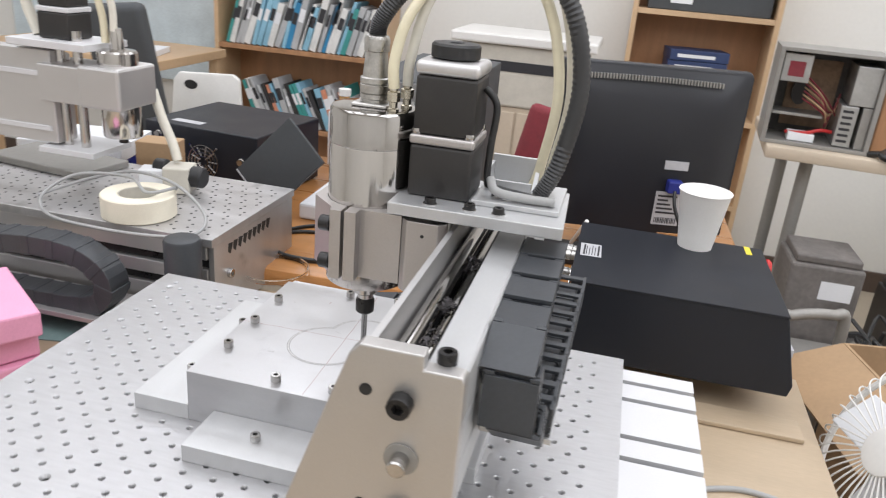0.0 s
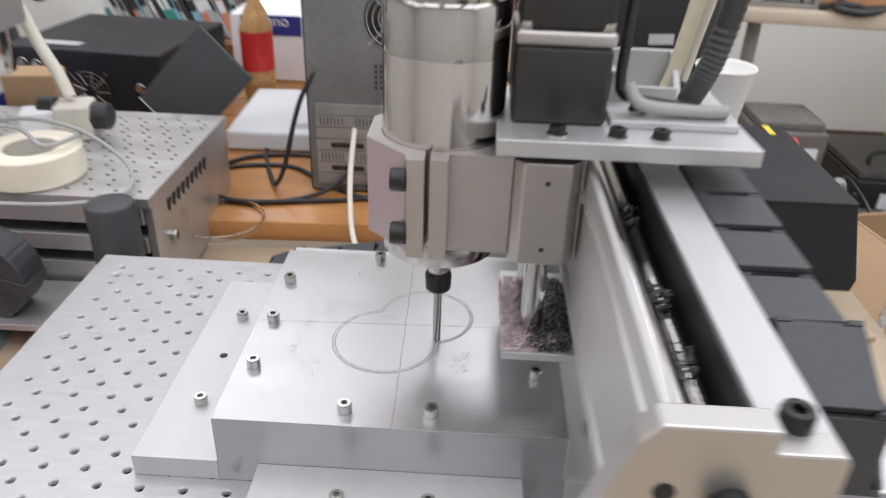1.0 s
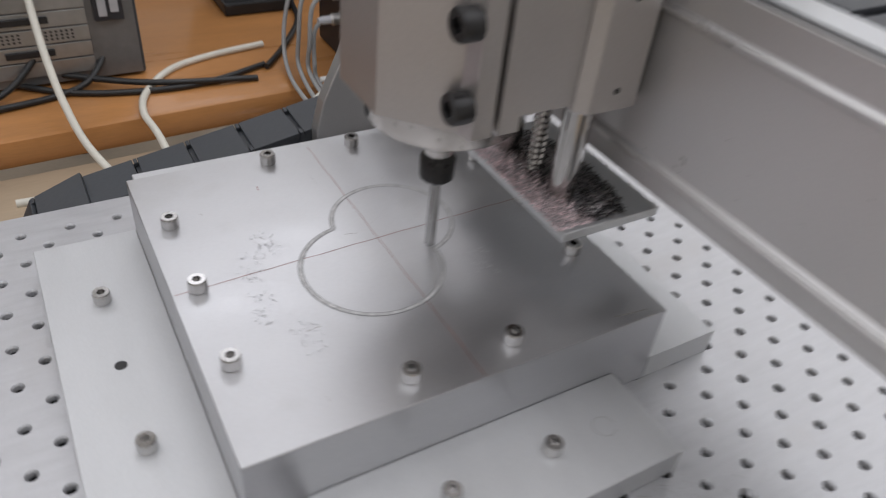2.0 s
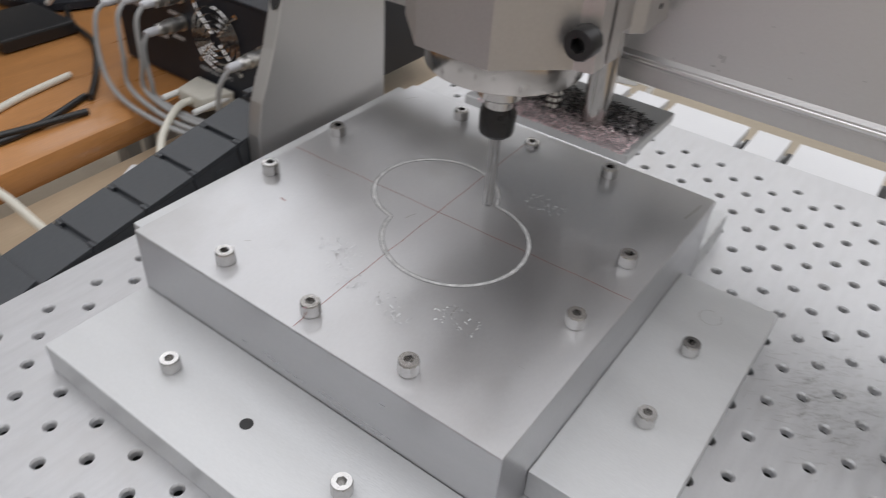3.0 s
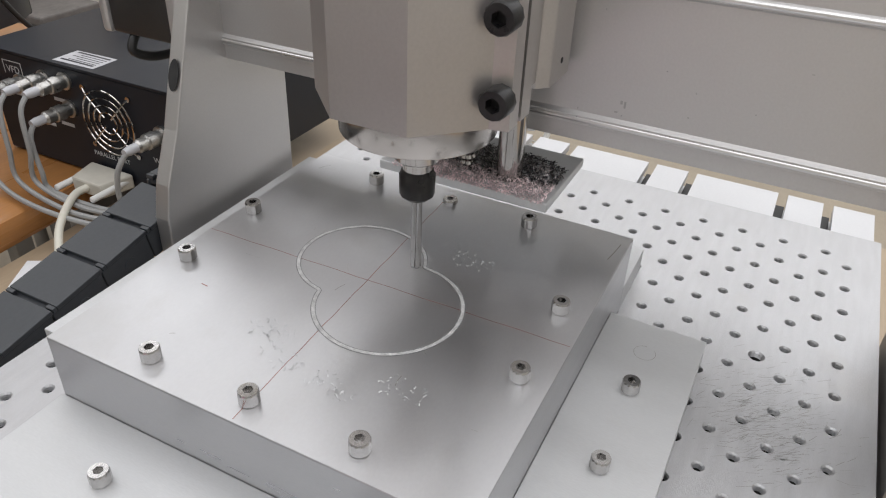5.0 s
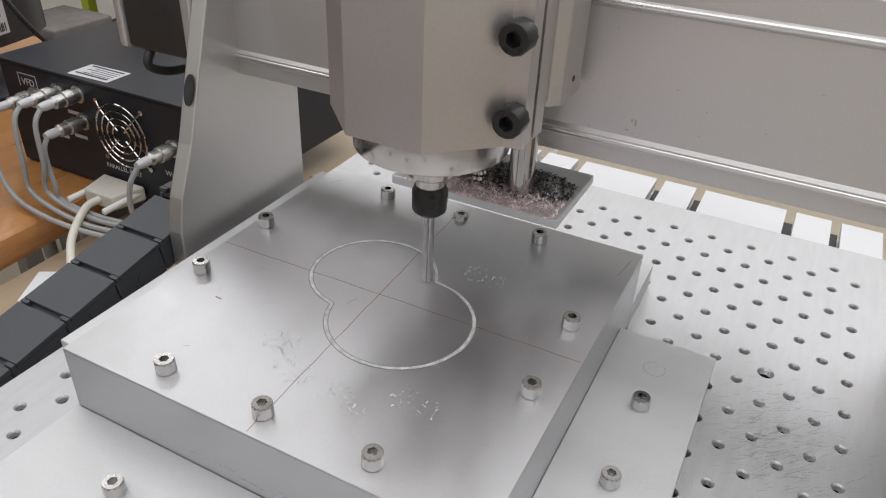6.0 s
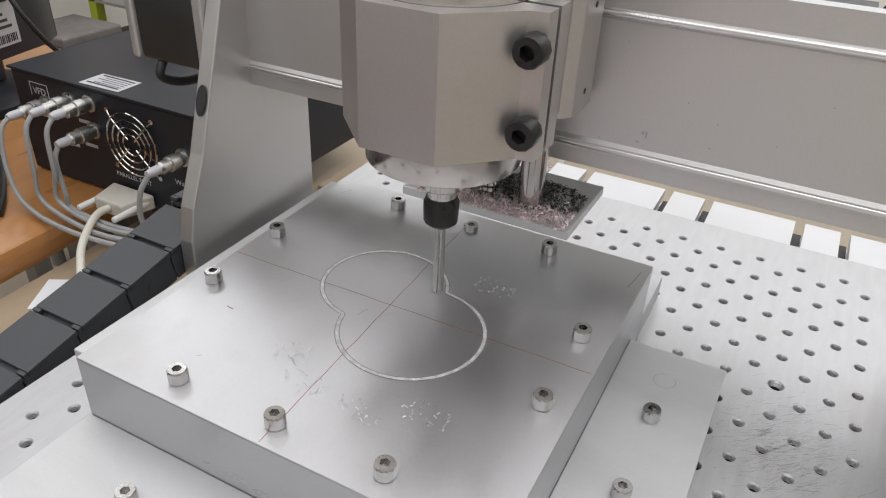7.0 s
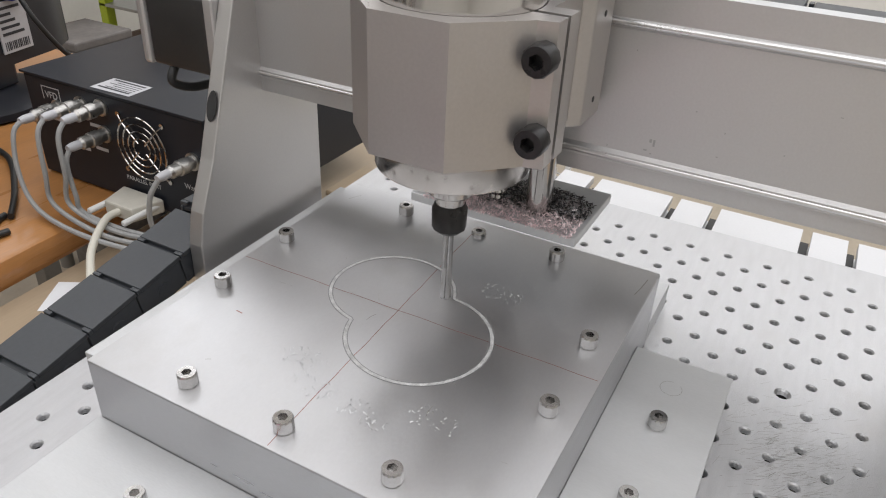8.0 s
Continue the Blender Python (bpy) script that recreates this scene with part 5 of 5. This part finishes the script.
part("carton", rbox(box(-4, -3, -15.3, 4, 3, 4.5, 0.2), -56, 67, 10), M["card"], box3)

for o, dx, dy, dz in ((roll, 3.4, -5, 0), (lc, 3.4, -5, 0), (pump, -3.2, 0, 0), (bag, 0.5, -1, 0), (bt, -5, 0, 2.2), (ob2, -4, -3, 2.2), (pan, -3.5, -2, 1.2), (pk, 4, 0, 2.2)):
    settle(o, dx, dy, dz)

roll.scale = (0.85, 0.85, 0.85)

# pink foam blocks
for i, (z, a, ox) in enumerate(((-15.45, 4, 0), (-11.6, 7, -1.0), (-7.7, 2, 0.6))):
    t = thing("foam_block", -47, 4, z, "flat pink foam block stacked on the desk", "foam block", "pink foam blocks")
    part("block", rbox(box(-9, -10, z, 9, 10, z + 3.7, 0.35), -49.4 + ox, 5.1, a - 37), M["pink"], t)
cs = thing("teal_card", -45, 25, -15.5, "small grey-green card on the desk", "card")
part("card", rbox(box(-6, -4, -15.45, 6, 4, -15.3, 0), -46, 22, 12), mat("grey_green_card", (0.20, 0.30, 0.29), 0.6), cs)

# ---- things on and near the pale desk ----
fan = thing("desk_fan", 86, 30, FLOOR, "white standing fan with a wire cage", "fan")
FM = Matrix.Translation((88, 26, -14)) @ pose(0, 0, 0, 0, -62, 18)
for k in range(44):
    a = 2 * math.pi * k / 44
    pts = [(r * math.cos(a + 0.18 * r / 15), r * math.sin(a + 0.18 * r / 15), h) for r, h in ((3.2, 5.6), (8, 5.4), (12, 4.2), (15, 1.2), (15.4, -0.5))]
    part("cage_wire", turn(tube(pts, 0.13, 3, 5), FM), M["white"], fan)
part("cage_rim", turn(tube([(15.5 * math.cos(a * 0.1571), 15.5 * math.sin(a * 0.1571), -0.6) for a in range(41)], 0.5, 2, 8), FM), M["white"], fan, smooth=True)
part("cage_badge", turn(lathe([(3.4, 5.3), (3.4, 5.9), (2.8, 6.1)], 28), FM), M["white"], fan, smooth=True)
part("hub", turn(lathe([(2.6, 0), (2.6, 3)], 20), FM), M["white"], fan)
for k in range(4):
    part("blade", turn(box(1.5, -3.6, 1.2, 13, 3.6, 1.6, 0.15), FM @ pose(0, 0, 0, 0, 0, k * 90) @ pose(0, 0, 0, 22, 0, 0)), M["sheet"], fan)
part("motor_housing", turn(lathe([(5.0, -1), (5.4, -3), (5.2, -9), (3.6, -13), (1, -14)], 28), FM), M["white"], fan, smooth=True)
part("pole", rod(96, 29, FLOOR + 3, 1.4, 63), M["white"], fan, smooth=True)
part("base", lathe([(18, 0), (18, 1.5), (15, 3), (3, 4)], 40, 96, 29, FLOOR), M["white"], fan, smooth=True)
settle(fan, -7.0, 3.0)
tagged(part("floor_cable", tube([(50, -4, -15.2), (55, 8, -15.2), (58, 14, -15.2), (60, -8, -15.2), (61, -30, -15.2)], 0.35), M["grycable"], smooth=True), "grey cable lying across the pale desk", "cable", "loose cables")
tagged(part("floor_cable", tube([(50, 15, -15.2), (58, 18, -15.2), (66, 16, -15.2), (73, 12, -15.2), (80, 5, -30)], 0.4), M["grycable"], smooth=True), "grey cable lying across the pale desk", "cable", "loose cables")
slat = thing("wooden_offcut", 60, 33, -15.5, "worn grey-brown wooden offcut under the control box", "offcut")
part("plank", box(52, 32, -15.4, 68, 37, -14.7, 0.15), M["ldesk"], slat)

# ---- far furniture along the back wall ----
def bookcase(name, x0, x1, y0, y1, top, shelves, label):
    t = thing(name, (x0 + x1) / 2, (y0 + y1) / 2, FLOOR, label, "bookcase")
    part("side_panel", box(x0, y0, FLOOR, x0 + 2.2, y1, top, 0.15), M["shelfl"], t)
    part("side_panel", box(x1 - 2.2, y0, FLOOR, x1, y1, top, 0.15), M["shelfl"], t)
    part("back_panel", box(x0 + 2.2, y1 - 1.2, FLOOR, x1 - 2.2, y1, top, 0), M["shelfw"], t)
    for z in shelves:
        part("shelf", box(x0 + 2.2, y0 + 0.3, z - 2.2, x1 - 2.2, y1 - 1.2, z, 0.1), M["shelfl"] if x0 > 0 else M["shelfw"], t)
    return t


def books(x0, x1, y, z, h, seed, lean, count):
    rnd = random.Random(seed)
    x = x0
    while x < x1:
        w = rnd.uniform(1.6, 3.6)
        hh = h * rnd.uniform(0.78, 1.0)
        m = BOOKS[rnd.choice(count)]
        le = lean * rnd.uniform(0.8, 1.1)
        t = thing("book", x, y, z, "upright or leaning book with a worn cover on the shelf", "book", "books on the shelves")
        bm = join(box(-w / 2, 0, 0, w / 2, 16, hh, 0.12, 1))
        part("cover", turn(bm, Matrix.Translation((x, y, z + max(0.05, abs(math.sin(radians(le))) * w / 2 + 0.05))) @ pose(0, 0, 0, 0, le, 0)), m, t)
        part("title_band", turn(box(-w / 2 + 0.2, -0.04, hh * 0.55, w / 2 - 0.2, -0.02, hh * 0.8, 0), Matrix.Translation((x, y, z + 0.3)) @ pose(0, 0, 0, 0, le, 0)), M["ink"] if rnd.random() < 0.6 else M["sheet"], t)
        x += w / max(0.4, math.cos(radians(le))) + rnd.uniform(0.05, 0.5)


bookcase("bookcase", -164, -76, 276, 299, 62, (-4, -42, -76, 30), "brown wooden bookcase filled with leaning books")
bookcase("tall_bookcase", 34, 94, 276, 299, 86, (-50, -12, 31, 66), "light wooden bookcase with a small stack of books")
books(-158, -84, 278, -4, 27, 4, 18, (0, 0, 1, 1, 5, 2, 3, 8, 0))
books(-142, -84, 278, -42, 25, 9, -24, (1, 1, 3, 7, 6, 0, 5, 1))
st = thing("book_stack", 64, 280, -12, "small stack of blue and white books lying flat", "books")
for i, (b, w) in enumerate(((0, 20), (5, 24), (2, 22), (8, 24), (4, 25), (4, 25))):
    part("book", rbox(box(-w / 2, -8, -11.9 + i * 4.6, w / 2, 8, -7.5 + i * 4.6, 0.2), 64, 286, i * 3 - 6), BOOKS[b], st)
    part("title_band", rbox(box(-w / 2 + 3, -8.06, -10.6 + i * 4.6, w / 2 - 6, -8.02, -9.2 + i * 4.6, 0), 64, 286, i * 3 - 6), M["sheet"] if b in (2, 4) else M["ink"], st)
bx = thing("dark_carton", 70, 286, 25, "dark box with a white label on the upper shelf", "box")
part("carton", box(40, 279, 31.1, 90, 297, 46, 0.3), M["slate"], bx)
part("label", box(49, 278.9, 34, 58, 278.98, 40, 0), M["sheet"], bx)

# white chair and low shelf at the far left
ch = thing("white_chair", -108, 185, FLOOR, "white plastic chair back with an oval grip hole", "chair")
outer = [(-130, -22), (-128.5, -6.5), (-126, -3.5), (-104, -2.2), (-101.5, -4), (-100.5, -20)]
part("backrest", prism(outer + [(-101, -42), (-129, -44)], 184, 186.2, "y", 0.6), M["white"], ch, smooth=True)
part("grip_hole", turn(lathe([(1.7, 0), (1.7, 0.05)], 24), Matrix.Translation((-121, 183.9, -7.6)) @ AXES["-y"] @ Matrix.Diagonal((1.6, 1, 1, 1))), M["hole"], ch)
part("seat", box(-130, 186, -45, -100, 222, -42, 1.0), M["white"], ch)
for dx in (-127, -103):
    for dy in (189, 219):
        part("leg", rod(dx, dy, FLOOR, 1.3, 43), M["greymetal"], ch, smooth=True)
oc2 = thing("office_chair", -86, 150, FLOOR, "black high-backed office chair", "chair")
part("backrest", turn(box(-10, -3, 0, 10, 3, 62, 2.5, 3), Matrix.Translation((-103, 150, -38)) @ pose(0, 0, 0, 8, -6, 10)), M["slate"], oc2, smooth=True)
part("seat", box(-125, 148, -46, -82, 190, -38, 3, 3), M["slate"], oc2, smooth=True)
part("column", rod(-103, 168, FLOOR, 3, 42), M["blkplastic"], oc2)
settle(oc2, -12, 0)
lt = thing("side_table", -160, 230, FLOOR, "pale wooden side table with papers", "table")
part("tabletop", box(-240, 205, -9, -150, 262, -5, 0.4), M["shelfl"], lt)
for dx in (-236, -154):
    for dy in (209, 258):
        part("leg", box(dx - 2, dy - 2, FLOOR, dx + 2, dy + 2, -9, 0.2), M["shelfl"], lt)
pps = thing("paper_sheets", -170, 220, -5, "loose white paper sheets on the side table", "paper")
part("sheet", rbox(box(-13, -9, -4.9, 13, 9, -2.5, 0.1), -172, 222, 15), M["sheet"], pps)
wb = thing("whiteboard", -205, 297, -10, "pale blue-white board on the wall", "whiteboard")
part("board", box(-300, 297, -30, -175, 299.8, 70, 0.3), mat("pale_blue_board", (0.60, 0.68, 0.72), 0.35), wb)
rc = thing("maroon_chair", 5, 150, FLOOR, "maroon fabric chair behind the desk", "chair")
part("backrest", turn(box(-6, -2.5, -30, 10, 2.5, 5, 2, 3), Matrix.Translation((14.5, 158, 0)) @ pose(0, 0, 0, 0, 12, 0)), M["maroon"], rc, smooth=True)
part("armrest", tube([(18, 150, -18), (24, 146, -16), (30, 148, -22), (30, 156, -36)], 1.8), M["blkplastic"], rc, smooth=True)
part("seat", box(-14, 160, -46, 22, 200, -38, 2), M["maroon"], rc)
part("column", rod(4, 178, FLOOR, 3, 42), M["blkplastic"], rc)
pr = thing("printer", 0, 230, -8, "cream office printer on a low cabinet", "printer")
part("body", box(-30, 232, -10, 20, 268, 14, 1.0), M["beige"], pr)
part("lid", box(-34, 230, 14.1, 24, 270, 18, 0.8), M["white"], pr)
part("tray_slot", box(-22, 231.8, 4, 12, 232, 8, 0), M["ink"], pr)
lc2 = thing("low_cabinet", -5, 250, FLOOR, "grey low cabinet under the printer", "cabinet")
part("body", box(-45, 233, FLOOR, 35, 275, -10.1, 0.3), M["tablew"], lc2)
part("door", box(-44, 232.2, FLOOR + 4, -5.5, 232.9, -12, 0.2), M["tablew"], lc2)
part("door", box(-4.5, 232.2, FLOOR + 4, 34, 232.9, -12, 0.2), M["tablew"], lc2)

# table with an open computer case
tb = thing("side_desk", 110, 165, FLOOR, "cream-topped desk with tubular grey legs", "desk")
part("tabletop", prism([(76, 150), (200, 136), (204, 190), (80, 200)], 0.2, 3.6, "z", 0.5), M["tablew"], tb, smooth=True)
for dx, dy in ((89, 158), (192, 146), (89, 190), (192, 182)):
    part("leg", rod(dx, dy, FLOOR, 1.8, 88.2), M["greymetal"], tb, smooth=True)
oc3 = thing("open_computer_case", 96, 165, 3.6, "computer case with its side removed showing dusty parts", "computer")
CM3 = Matrix.Translation((88, 163, 0)) @ pose(0, 0, 0, 0, 0, -6) @ Matrix.Diagonal((0.62, 1, 1, 1))


def case_part(name, bm, m, lab=""):
    return part(name, turn(bm, CM3), m, oc3, lab)


case_part("frame", join(box(-20, -10, 3.7, 24, 10, 4.7, 0.1), box(-20, -10, 28.6, 24, 10, 29.6, 0.1), box(-20, -10, 4.7, -18, 10, 28.6, 0.1), box(22, -10, 4.7, 24, 10, 28.6, 0.1)), M["greymetal"], "grey steel frame")
case_part("inner_panel", box(-18, 7, 4.7, 22, 8, 28.6, 0), M["pcdark"])
case_part("circuit_board", box(-12, 5.6, 7, 9, 6.6, 26, 0.05), M["pcboard"], "dusty brown circuit board")
case_part("power_unit", box(-17.5, -8, 20.5, -6, 6.9, 28, 0.2), M["pcin"])
case_part("power_label", box(-15, -8.1, 22, -8.5, -8.02, 26, 0), M["maroon"])
case_part("drive_cage", box(9.5, -8.5, 5, 16.5, 6.9, 16, 0.2), M["pcin"])
case_part("drive_cage", box(12, -8.5, 16.2, 21.8, 6.9, 26.6, 0.2), M["pcin"])
case_part("front_panel", box(18.2, -8.5, 4.8, 21.8, 6.9, 16, 0.2), M["greymetal"])
for i in range(6):
    case_part("cage_slot", box(10.5, -8.62, 6.2 + i * 1.6, 14.8, -8.52, 6.9 + i * 1.6, 0), M["ink"])
case_part("cooler", turn(lathe([(3.6, 0), (3.6, 3.5), (1, 3.6)], 24), Matrix.Translation((-6.5, 5.4, 17)) @ AXES["-y"]), M["blkplastic"])
case_part("expansion_card", box(-17, -4, 11, 4, 5.4, 11.8, 0.05), M["pcin"])
case_part("red_cable", tube([(-10, -5, 6.5), (-2, -7, 7.2), (4, -6, 8.2), (9, -5, 8)], 0.5), M["redp"])
case_part("loose_drive", box(-9, -8, 4.8, 2, -2, 7, 0.2), M["sheet"])
for i in range(7):
    case_part("wire", tube([(-6, -4, 22 - i), (0 + i * 0.7, -5 - (i % 3), 19 - i * 1.1), (6, -3, 15 - i), (9.5, -1, 12 + i)], 0.3, 6, 6), M["card"] if i % 2 else M["maroon"])
wdo = thing("wooden_crate", 150, 165, 3.6, "brown wooden box on the side desk", "box")
part("crate", box(104, 158, 3.7, 142, 182, 27, 0.4), M["shelfw"], wdo)
wdo2 = thing("cable_heap", 122, 150, 3.6, "heap of black cables on the side desk", "cables")
part("cable", tube([(116, 152, 4.2), (121, 149, 5.5), (127, 150, 4.5), (130, 146, 5.5), (124, 145, 4.3), (118, 147, 5), (121, 152, 6)], 0.9), M["blkcable"], wdo2, smooth=True)

settle(wdo2, -14, 0)

# clutter on the floor at the right
sto = thing("metal_stool", 88, 110, FLOOR, "grey metal stool loaded with old equipment", "stool")
part("seat", box(77, 96, -44, 109, 128, -42, 0.5), M["greymetal"], sto)
for dx in (79, 107):
    for dy in (98, 126):
        part("leg", rod(dx, dy, FLOOR, 1.4, 44), M["greymetal"], sto, smooth=True)
for nm, lb, ct, b, m in (
        ("equipment_case", "dusty brown-grey equipment case on the floor behind the stool", "equipment", (85, 129, FLOOR, 103, 147, -21.5), "dusty"),
        ("tool_box", "grey tool box on the floor", "tool box", (106, 152, FLOOR, 126, 172, -58), "pcdark"),
        ("motor_unit", "old grey motor unit on the floor", "motor", (122, 120, FLOOR, 150, 150, -52), "greymetal"),
        ("black_bin", "black plastic bin on the floor", "bin", (130, 160, FLOOR, 165, 196, -46), "blkplastic")):
    t = thing(nm, (b[0] + b[3]) / 2, (b[1] + b[4]) / 2, b[2], lb, ct)
    body = part("body", box(*b[:2], b[2] + 0.05, *b[3:], 0.8), M[m], t)
    part("lid", box(b[0] + 1, b[1] + 1, b[5] + 0.02, b[3] - 1, b[4] - 1, b[5] + 2.2, 0.5), M["dusty"] if nm == "equipment_case" else M["pcdark"], t)
    part("label", box(b[0] + 8, b[1] - 0.1, b[5] - 9, b[0] + 16, b[1] - 0.02, b[5] - 4, 0), M["sheet"], t)
    if nm != "equipment_case":
        part("handle", tube([(b[0] + 6, b[1] + 8, b[5] + 2.2), (b[0] + 8, b[1] + 8, b[5] + 6), (b[3] - 8, b[1] + 8, b[5] + 6), (b[3] - 6, b[1] + 8, b[5] + 2.2)], 0.7), M["blkplastic"], t, smooth=True)
for (x, y, z0, sx, sy, sz, a) in ((106, 66, FLOOR, 34, 36, 68, 12), (135, 95, FLOOR, 44, 40, 30, -8), (175, 80, FLOOR, 40, 44, 34, 6)):
    t = thing("cardboard_box", x, y, z0, "open brown cardboard box on the floor", "cardboard box", "cardboard boxes")
    for bm in (box(-sx / 2, -sy / 2, z0 + 0.1, sx / 2, -sy / 2 + 0.6, z0 + sz, 0), box(-sx / 2, sy / 2 - 0.6, z0 + 0.1, sx / 2, sy / 2, z0 + sz, 0),
               box(-sx / 2, -sy / 2 + 0.6, z0 + 0.1, -sx / 2 + 0.6, sy / 2 - 0.6, z0 + sz, 0), box(sx / 2 - 0.6, -sy / 2 + 0.6, z0 + 0.1, sx / 2, sy / 2 - 0.6, z0 + sz, 0)):
        part("side", rbox(bm, x, y, a), M["card"], t)
    part("bottom", rbox(box(-sx / 2 + 0.6, -sy / 2 + 0.6, z0 + 0.1, sx / 2 - 0.6, sy / 2 - 0.6, z0 + 0.7, 0), x, y, a), M["card"], t)
    part("flap", rbox(turn(box(0, -sy / 2, 0, 14, sy / 2, 0.5, 0), Matrix.Translation((sx / 2, 0, z0 + sz - 0.5)) @ pose(0, 0, 0, 0, 25, 0)), x, y, a), M["card"], t)
    part("flap", rbox(turn(box(-14, -sy / 2, 0, 0, sy / 2, 0.5, 0), Matrix.Translation((-sx / 2, 0, z0 + sz - 0.5)) @ pose(0, 0, 0, 0, -20, 0)), x, y, a), M["card"], t)
bagw = thing("plastic_bag", 150, 120, FLOOR, "crumpled pale plastic bag", "bag")
bb = bmesh.new()
bmesh.ops.create_icosphere(bb, subdivisions=3, radius=14)
for v in bb.verts:
    n = noise.noise(v.co * 0.16) * 5 + noise.noise(v.co * 0.4) * 2
    v.co += v.co.normalized() * n
    v.co = Vector((v.co.x + 168, v.co.y + 130, v.co.z * 1.1 + FLOOR + 17))
part("bag", bb, M["paper"], bagw, smooth=True)
rack = thing("green_rack", 205, 225, FLOOR, "lime green painted metal rack with shelves", "rack")
for dx in (182, 246):
    for dy in (196, 240):
        part("post", box(dx - 2, dy - 2, FLOOR, dx + 2, dy + 2, 30, 0.3), M["lime"], rack)
for z in (-70, -44, -18, 8):
    part("shelf", box(180, 194, z - 1.2, 248, 242, z, 0.2), M["pcin"], rack)
    part("rail", box(180, 192.6, z - 4, 248, 193.9, z, 0.2), M["lime"], rack)
for dx, dz, w, h, m in ((190, -44, 18, 12, "slate"), (214, -44, 22, 9, "sheet"), (192, -70, 26, 14, "card"), (226, -18, 16, 12, "slate"), (194, -18, 20, 8, "greymetal")):
    t = thing("shelf_carton", dx + w / 2, 210, dz, "small carton on the green rack", "carton", "cartons on the rack")
    part("carton", box(dx, 202, dz + 0.05, dx + w, 228, dz + h, 0.4), M[m], t)
    part("tape_strip", box(dx + w * 0.4, 201.9, dz + 1, dx + w * 0.55, 201.98, dz + h - 0.5, 0), M["beige"], t)

om = thing("old_motor", 84, 93, -42, "dusty grey electric motor standing on the stool edge", "motor")
part("motor_body", turn(lathe([(4.6, 0), (5.2, 0.6), (5.2, 11), (4.6, 12), (1.2, 12.2), (1.2, 14.5)], 24), Matrix.Translation((101, 104, -36.5)) @ AXES["-y"]), M["dusty"], om, smooth=True)
part("motor_foot", box(96.5, 93.5, -41.95, 105.5, 103, -40.5, 0.3), M["greymetal"], om)
tf = thing("tube_frame", 80, 84, FLOOR, "bare grey bent steel tube of a chair frame", "chair frame")
part("tube", tube([(73, 78, FLOOR + 1.2), (73.5, 80, -45), (74, 82, -20), (76, 83, -17.2), (84, 86, -17.0), (87, 87, -19.5), (86, 86, -45), (85, 84, FLOOR + 1.2)], 1.15, 8, 12), M["greymetal"], tf, smooth=True)
part("cross_bar", tube([(73.6, 80, -45), (80, 82, -45), (86, 86, -45)], 0.8, 6, 10), M["greymetal"], tf, smooth=True)

# spare parts heaped on and round the stool
rj = random.Random(21)
for k in range(30):
    x, y = rj.uniform(100, 128), rj.uniform(92, 150)
    on = x < 106 and 97 < y < 125
    z = -41.9 if on else FLOOR + 0.1
    w, d, h = rj.uniform(3, 8), rj.uniform(3, 8), rj.uniform(4, 12) if on else rj.uniform(14, 44)
    t = thing("spare_part", x, y, z, "dusty grey or black machine spare part in the heap", "spare part", "heap of spare parts")
    m = M[rj.choice(("slate", "pcdark", "greymetal", "pcin", "blkplastic", "pcdark"))]
    if k % 3 == 0:
        part("cylinder", lathe([(w * 0.5, 0), (w * 0.55, 0.4), (w * 0.55, h - 0.5), (w * 0.4, h), (w * 0.15, h + 0.1), (w * 0.15, h + 2)], 18, x, y, z), m, t, smooth=True)
    else:
        part("housing", rbox(box(-w / 2, -d / 2, z, w / 2, d / 2, z + h, 0.4), x, y, rj.uniform(0, 90)), m, t)
        part("cover", rbox(box(-w / 2 + 0.6, -d / 2 + 0.6, z + h + 0.02, w / 2 - 0.6, d / 2 - 0.6, z + h + 0.8, 0.2), x, y, rj.uniform(0, 90)), M["greymetal"], t)
for k in range(5):
    pts = [(rj.uniform(99, 108), rj.uniform(98, 124), rj.uniform(-40, -30)) for _ in range(6)]
    tagged(part("spare_cable", tube(pts, 0.5, 6, 6), M["blkcable"], smooth=True), "loose black cable tangled over the spare parts", "cable", "loose cables")
